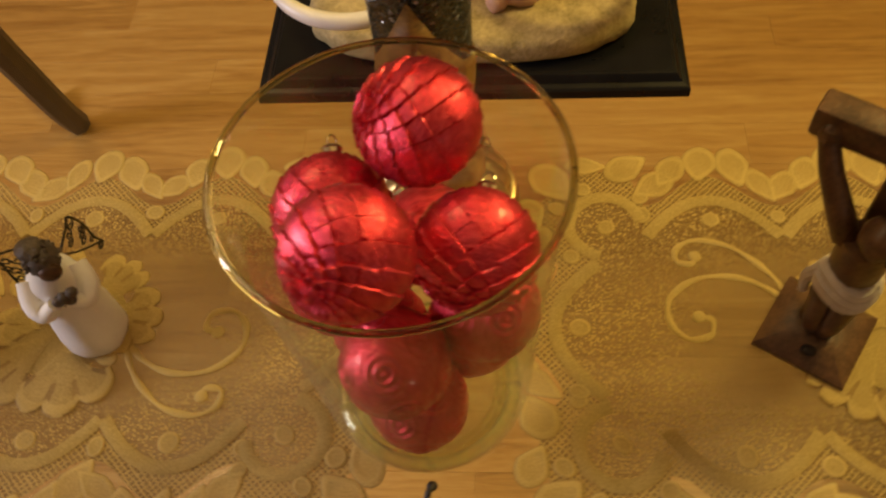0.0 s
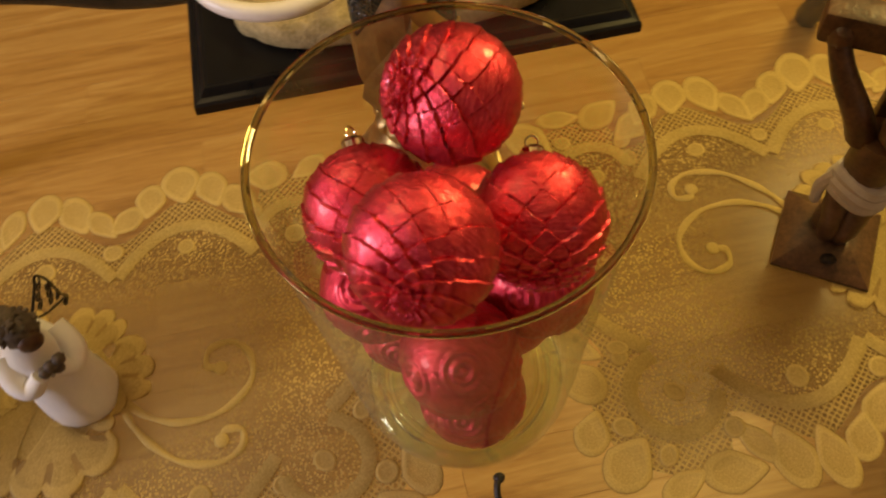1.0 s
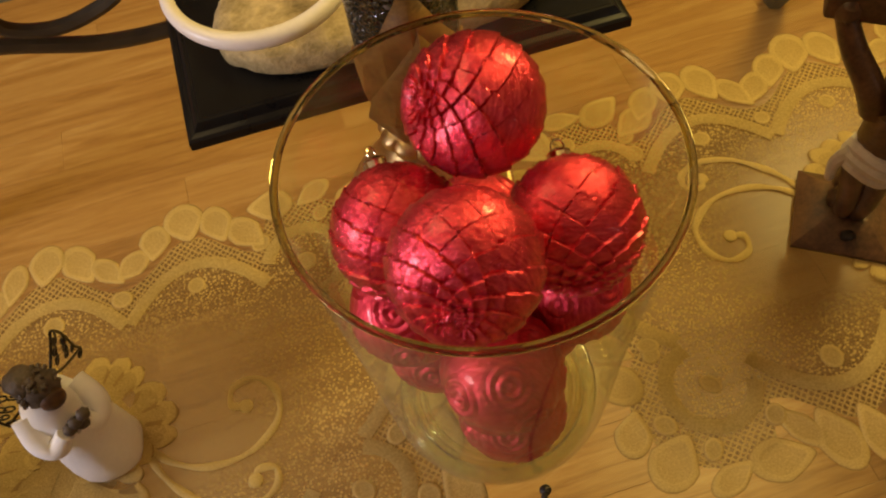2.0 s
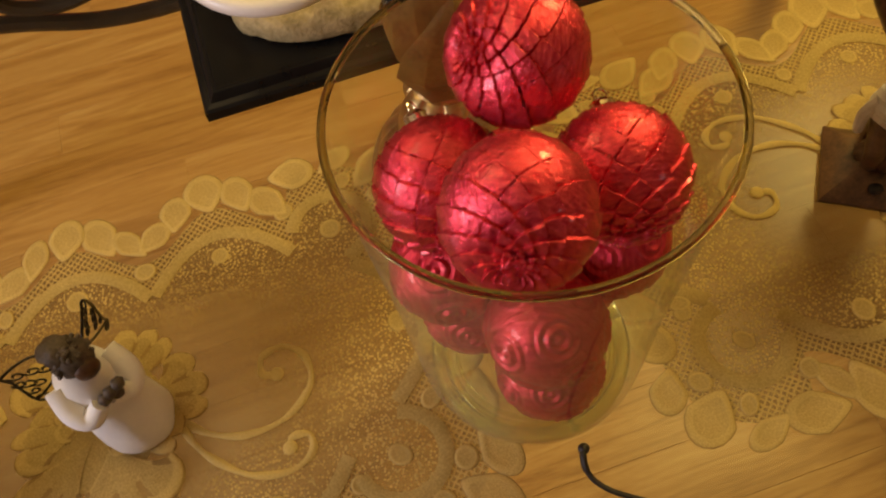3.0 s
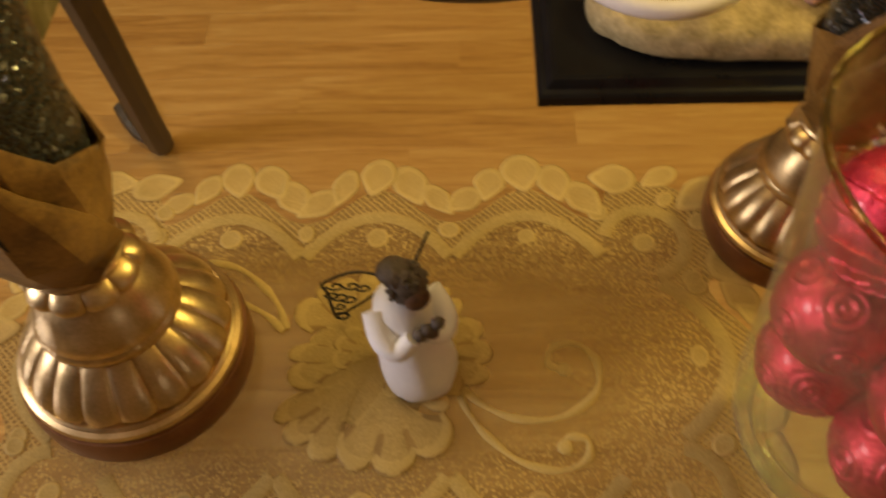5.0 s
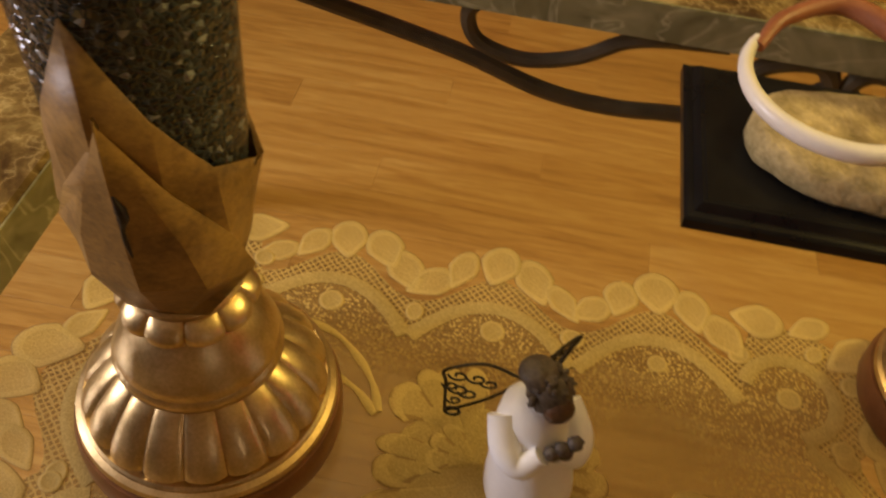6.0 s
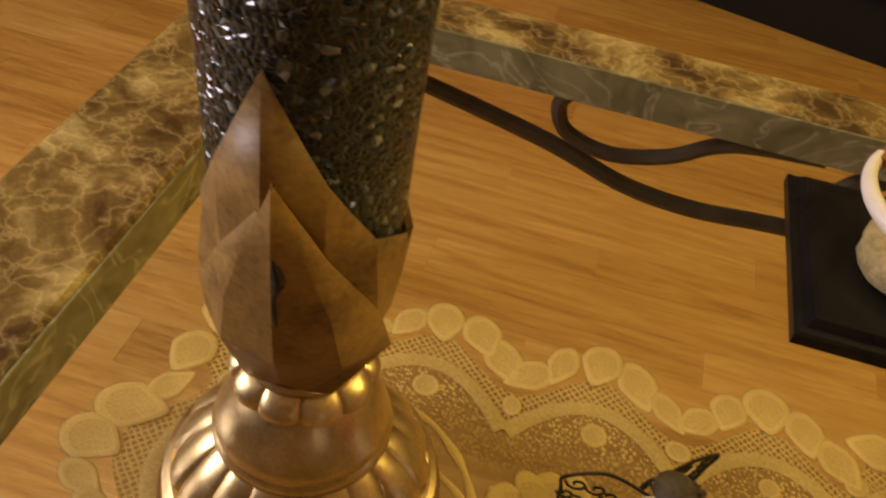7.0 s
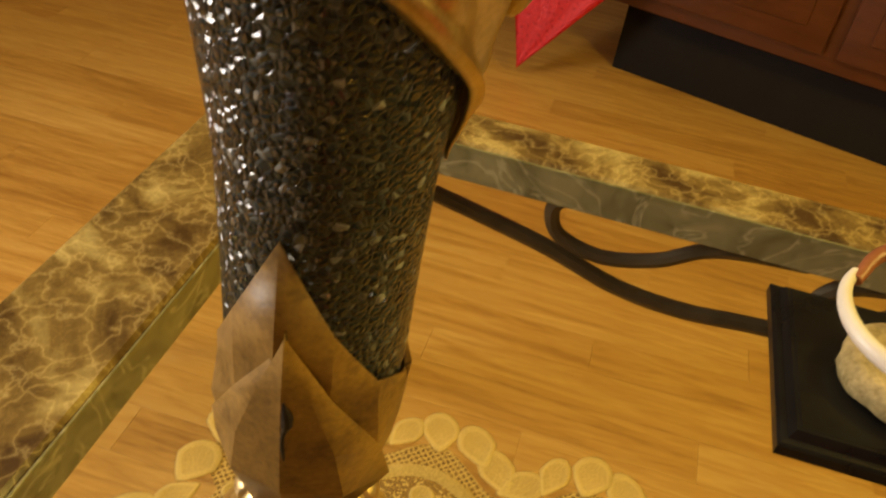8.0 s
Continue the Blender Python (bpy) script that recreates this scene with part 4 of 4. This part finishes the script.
wire_wing(bm, (0.004, 0.014, 0.090), (0.018, 0.030, 0.120), (0.004, 0.062, 0.034), (0.003, 0.004, 0.006))
wire_wing(bm, (-0.006, 0.014, 0.090), (-0.050, 0.012, 0.088), (-0.048, 0.014, 0.040), (-0.001, 0.004, 0.005))
angel = mesh_thing("angel_figurine", bm, [M["gown"], M["hair"], M["carved"], M["wire"]], "small white angel figurine with black wire wings on the lace", "figurine", angle=50)
angel.location = (AX, AY, 0.0024)
angel.scale[2] = 0.92

# ---- carved figure with crossbeam (one plain mesh) ----
bm = bmesh.new()
bt = pose(0, 0, 0, 0, 0, -33)
prev = None
for half, z in ((0.0352, 0.0), (0.0360, 0.0012), (0.0360, 0.0040), (0.0345, 0.0052), (0.0150, 0.0180), (0.0110, 0.0188)):
    ring = [bm.verts.new(bt @ Vector((half * sx, half * sy, z))) for sx, sy in ((-1, -1), (1, -1), (1, 1), (-1, 1))]
    if prev:
        for k in range(4):
            bm.faces.new((prev[k], prev[(k + 1) % 4], ring[(k + 1) % 4], ring[k]))
    else:
        bm.faces.new(ring)
    prev = ring
bm.faces.new(prev)
blob(bm, (0, 0.004, 0.020), (0.014, 0.013, 0.008), 0, 0.25)
blob(bm, tuple(bt @ Vector((0.002, -0.024, 0.0125))), (0.0065, 0.005, 0.003), 2, 0.2, seg=10)
rot = lambda x, y, z: tuple(bt @ Vector((x, y, z)))
for sx in (-1, 1):
    sweep(bm, glide([rot(sx * 0.004, -0.004, 0.012), rot(sx * 0.006, -0.010, 0.035), rot(sx * 0.008, -0.004, 0.058), rot(sx * 0.009, 0.0, 0.075)]), [0.0065 + 0.0003 * k for k in range(19)], 10)
    sweep(bm, glide([rot(sx * 0.015, 0.0, 0.125), rot(sx * 0.026, -0.002, 0.148), rot(sx * 0.042, 0.008, 0.168), rot(sx * 0.052, 0.016, 0.186)]), [0.0105 - 0.0002 * k for k in range(19)], 10)
    blob(bm, rot(sx * 0.052, 0.015, 0.190), (0.0075, 0.0075, 0.010), 0, 0.25)
sweep(bm, glide([rot(0, 0, 0.075), rot(0, 0.003, 0.092), rot(0, 0.0, 0.112), rot(0, 0.0, 0.130)]), [0.0145] * 7 + [0.0180] * 12, 14)
blob(bm, rot(0.004, -0.010, 0.146), (0.0125, 0.014, 0.0155), 0, 0.2)
for z, r in ((0.072, 0.0165), (0.080, 0.0175), (0.087, 0.0155)):
    sweep(bm, [rot(r * math.cos(t), r * 0.85 * math.sin(t), z + 0.004 * math.sin(2 * t)) for t in [k * math.pi / 12 for k in range(25)]], 0.0065, 8, 1)
sweep(bm, glide([rot(-0.017, -0.004, 0.086), rot(-0.024, -0.003, 0.070), rot(-0.023, -0.002, 0.050)]), [0.006 - 0.0002 * k for k in range(13)], 8, 1)
box(bm, (-0.066, 0.013, 0.183), (0.066, 0.036, 0.207), 0.003, 0, bt)
box(bm, (-0.011, 0.016, 0.012), (0.011, 0.030, 0.183), 0.003, 0, bt)
cross = mesh_thing("crucifix_statue", bm, [M["carved"], M["pale_cloth"], M["wire"]], "dark carved wooden crucifix statue with pale loincloth on square base", "statue", angle=40)
cross.location = (0.310, 0.4405, 0.0024)

# ---- black plinth with stone and ringed ornament ----
orn = thing("display_base", "glossy black stepped display base on the glass", "display base", (0.0355, 0.797, 0.0))
step = [(0.2075, 0.1045, 0.0), (0.2075, 0.1045, 0.0095), (0.2050, 0.1020, 0.0115), (0.2000, 0.0970, 0.0130), (0.1975, 0.0945, 0.0170), (0.1950, 0.0920, 0.0195), (0.1900, 0.0870, 0.0205)]
for name, rings in (("bottom_board", step[:3] + [(0.2000, 0.0970, 0.0128)]), ("moulding", step[3:6] + [(0.1930, 0.0900, 0.0197)]), ("top_panel", [(0.1928, 0.0898, 0.0150), (0.1928, 0.0898, 0.0197), (0.1915, 0.0885, 0.0205)])):
    bm = bmesh.new()
    prev = None
    for hx, hy, z in rings:
        ring = [bm.verts.new((sx * hx, sy * hy, z)) for sx, sy in ((-1, -1), (1, -1), (1, 1), (-1, 1))]
        if prev:
            for k in range(4):
                bm.faces.new((prev[k], prev[(k + 1) % 4], ring[(k + 1) % 4], ring[k]))
        else:
            bm.faces.new(ring)
        prev = ring
    bm.faces.new(prev)
    part(name, bm, M["black"], orn, angle=20)

bm = bmesh.new()
n = 72
prev = None
for j, (k, z) in enumerate(((0.94, 0.0), (1.0, 0.006), (1.0, 0.020), (0.95, 0.028), (0.85, 0.031), (0.5, 0.033), (0.06, 0.034))):
    ring = []
    for i in range(n):
        a = 2 * math.pi * i / n
        ca, sa = math.cos(a), math.sin(a)
        rx = 0.162 * math.copysign(abs(ca) ** 0.72, ca)
        ry = 0.066 * math.copysign(abs(sa) ** 0.8, sa)
        w = 1 + 0.07 * noise.noise(Vector((ca * 1.7, sa * 1.7, 3)))+ 0.02 * noise.noise(Vector((ca * 7, sa * 7, j * 0.7)))
        ring.append(bm.verts.new((0.035 + k * rx * w, 0.785 + k * ry * w, 0.0205 + z + 0.002 * noise.noise(Vector((ca * 5 * k, sa * 5 * k, 9))))))
    if prev:
        for i in range(n):
            bm.faces.new((prev[i], prev[(i + 1) % n], ring[(i + 1) % n], ring[i]))
    else:
        bm.faces.new(ring)
    prev = ring
bm.faces.new(prev)
mesh_thing("stone_slab", bm, M["stone"], "rough moss-flecked tan stone slab lying on the black base", "stone", angle=60)

bm = bmesh.new()
for sx in (-1, 1):
    ox, oy = (-0.072, 0.776) if sx < 0 else (0.150, 0.812)
    sweep(bm, [(ox + 0.078 * math.cos(a), oy + 0.072 * math.sin(a), 0.100 + 0.008 * math.sin(a)) for a in [radians(150 + 240 * k / 40) if sx < 0 else radians(30 - 240 * k / 40) for k in range(41)]], [0.0045 + 0.0035 * math.sin(math.pi * k / 40) for k in range(41)], 12, 0)
    sweep(bm, glide([(ox + sx * 0.068, oy + 0.026, 0.103), (ox + sx * 0.045, oy + 0.064, 0.110), (ox - sx * 0.005, oy + 0.089, 0.115), (ox - sx * 0.06, oy + 0.06, 0.105), (0.035, 0.830, 0.08)]), [0.005 + 0.0003 * k for k in range(25)], 12, 1)
blob(bm, (0.035, 0.825, 0.078), (0.040, 0.030, 0.030), 1, 0.2)
for x, y in ((0.015, 0.80), (0.055, 0.80), (0.02, 0.84), (0.052, 0.842)):
    sweep(bm, [(x, y, 0.052), (x, y, 0.062), (0.035 + (x - 0.035) * 0.7, 0.825, 0.085)], [0.012, 0.010, 0.012], 10, 2)
blob(bm, (0.082, 0.772, 0.064), (0.022, 0.016, 0.014), 2, 0.2)
blob(bm, (0.062, 0.768, 0.060), (0.012, 0.018, 0.010), 2, 0.2)
mesh_thing("ringed_ornament", bm, [M["ivory"], M["rust"], M["flesh"]], "rust-brown ornament with curved white rings on the stone", "ornament", angle=60)

# ---- wire hook in front of the vase ----
bm = bmesh.new()
sweep(bm, glide([(0.0170, 0.309, 0.0135), (0.0150, 0.305, 0.0140), (0.0140, 0.297, 0.011), (0.0175, 0.288, 0.008), (0.028, 0.277, 0.0062), (0.055, 0.258, 0.0062), (0.10, 0.225, 0.0062), (0.13, 0.19, 0.0062), (0.12, 0.15, 0.0062)]), [0.0032] * 3 + [0.0024] * 10 + [0.0019] * 36, 8)
blob(bm, (0.0175, 0.3100, 0.0130), (0.0042, 0.0038, 0.0036), seg=12)
sweep(bm, [(0.125, 0.185, 0.0062), (0.125, 0.185, 0.001)], 0.0024, 8)
mesh_thing("wire_stand", bm, M["wire"], "curled black wire foot of a stand on the glass", "wire stand")

# ---- cabinet with red cloth beyond the table ----
cab = thing("cabinet", "red-brown wooden cabinet with panelled front on short legs", "cabinet", (0.55, 2.70, FLOOR))
cab.rotation_euler[2] = radians(-15)
bm = bmesh.new()
box(bm, (-1.02, -0.02, 0.25), (1.02, 0.62, 0.96), 0.006)
part("body", bm, M["cabinet"], cab)
# Added dark board that stands in for the deep shade under the cabinet.
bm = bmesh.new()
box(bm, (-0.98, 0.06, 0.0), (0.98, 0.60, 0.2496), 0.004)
part("foot_board", bm, M["cabinet_shade"], cab, "near-black board standing in for the shade under the cabinet")
for k in range(3):
    bm = bmesh.new()
    x0 = -0.98 + 0.66 * k
    box(bm, (x0, -0.042, 0.30), (x0 + 0.62, -0.0202, 0.92), 0.006)
    panel = part("door", bm, M["cabinet"], cab)
    bm = bmesh.new()
    box(bm, (x0 + 0.07, -0.050, 0.37), (x0 + 0.55, -0.0422, 0.85), 0.004)
    part("panel", bm, M["cabinet"], panel)
for x in (-0.96, 0.96):
    for y in (0.10, 0.55):
        bm = bmesh.new()
        sweep(bm, [(x, y, 0.0), (x, y, 0.255)], [0.02, 0.03], 12)
        part("leg", bm, M["cabinet"], cab)
bm = bmesh.new()
tip, left, right = Vector((-0.671, 2.764, -0.72)), Vector((-0.91, 3.01, 0.16)), Vector((0.02, 2.79, 0.16))
rows = []
for j in range(15):
    t = j / 14
    a, b = tip.lerp(left, t), tip.lerp(right, t)
    rows.append([bm.verts.new(a.lerp(b, i / 12) + Vector((0, 0.012 * t * math.sin(i * 1.4 + 3 * t), 0))) for i in range(13)])
for a, b in zip(rows, rows[1:]):
    for i in range(12):
        bm.faces.new((a[i], a[i + 1], b[i + 1], b[i]))
cloth = mesh_thing("red_cloth", bm, M["red"], "pointed red sequined cloth hanging from the cabinet top", "cloth")
cloth.modifiers.new("thickness", "SOLIDIFY").thickness = 0.006

# ---- floor planks ----
WIDE, LONG = 0.105, 0.9
plank_bm = bmesh.new()
box(plank_bm, (-LONG / 2 + 0.0002, -WIDE / 2 + 0.0002, -0.008), (LONG / 2 - 0.0002, WIDE / 2 - 0.0002, 0.0), 0.0005)
PLANK = finish("plank", plank_bm, M["floor"], smooth=False)
for j in range(-27, 38):
    y = j * WIDE
    off = ((j * 0.37) % 1.0) * LONG
    for k in range(-4, 5):
        x = k * LONG + off - 0.3
        if x < -3.05 + LONG / 2 or x > 3.2 - LONG / 2 or y < -2.8 or y > 3.84:
            continue
        ob = new("plank", PLANK)
        ob.parent = FLOOR_OB
        ob.location = (x, y, FLOOR)
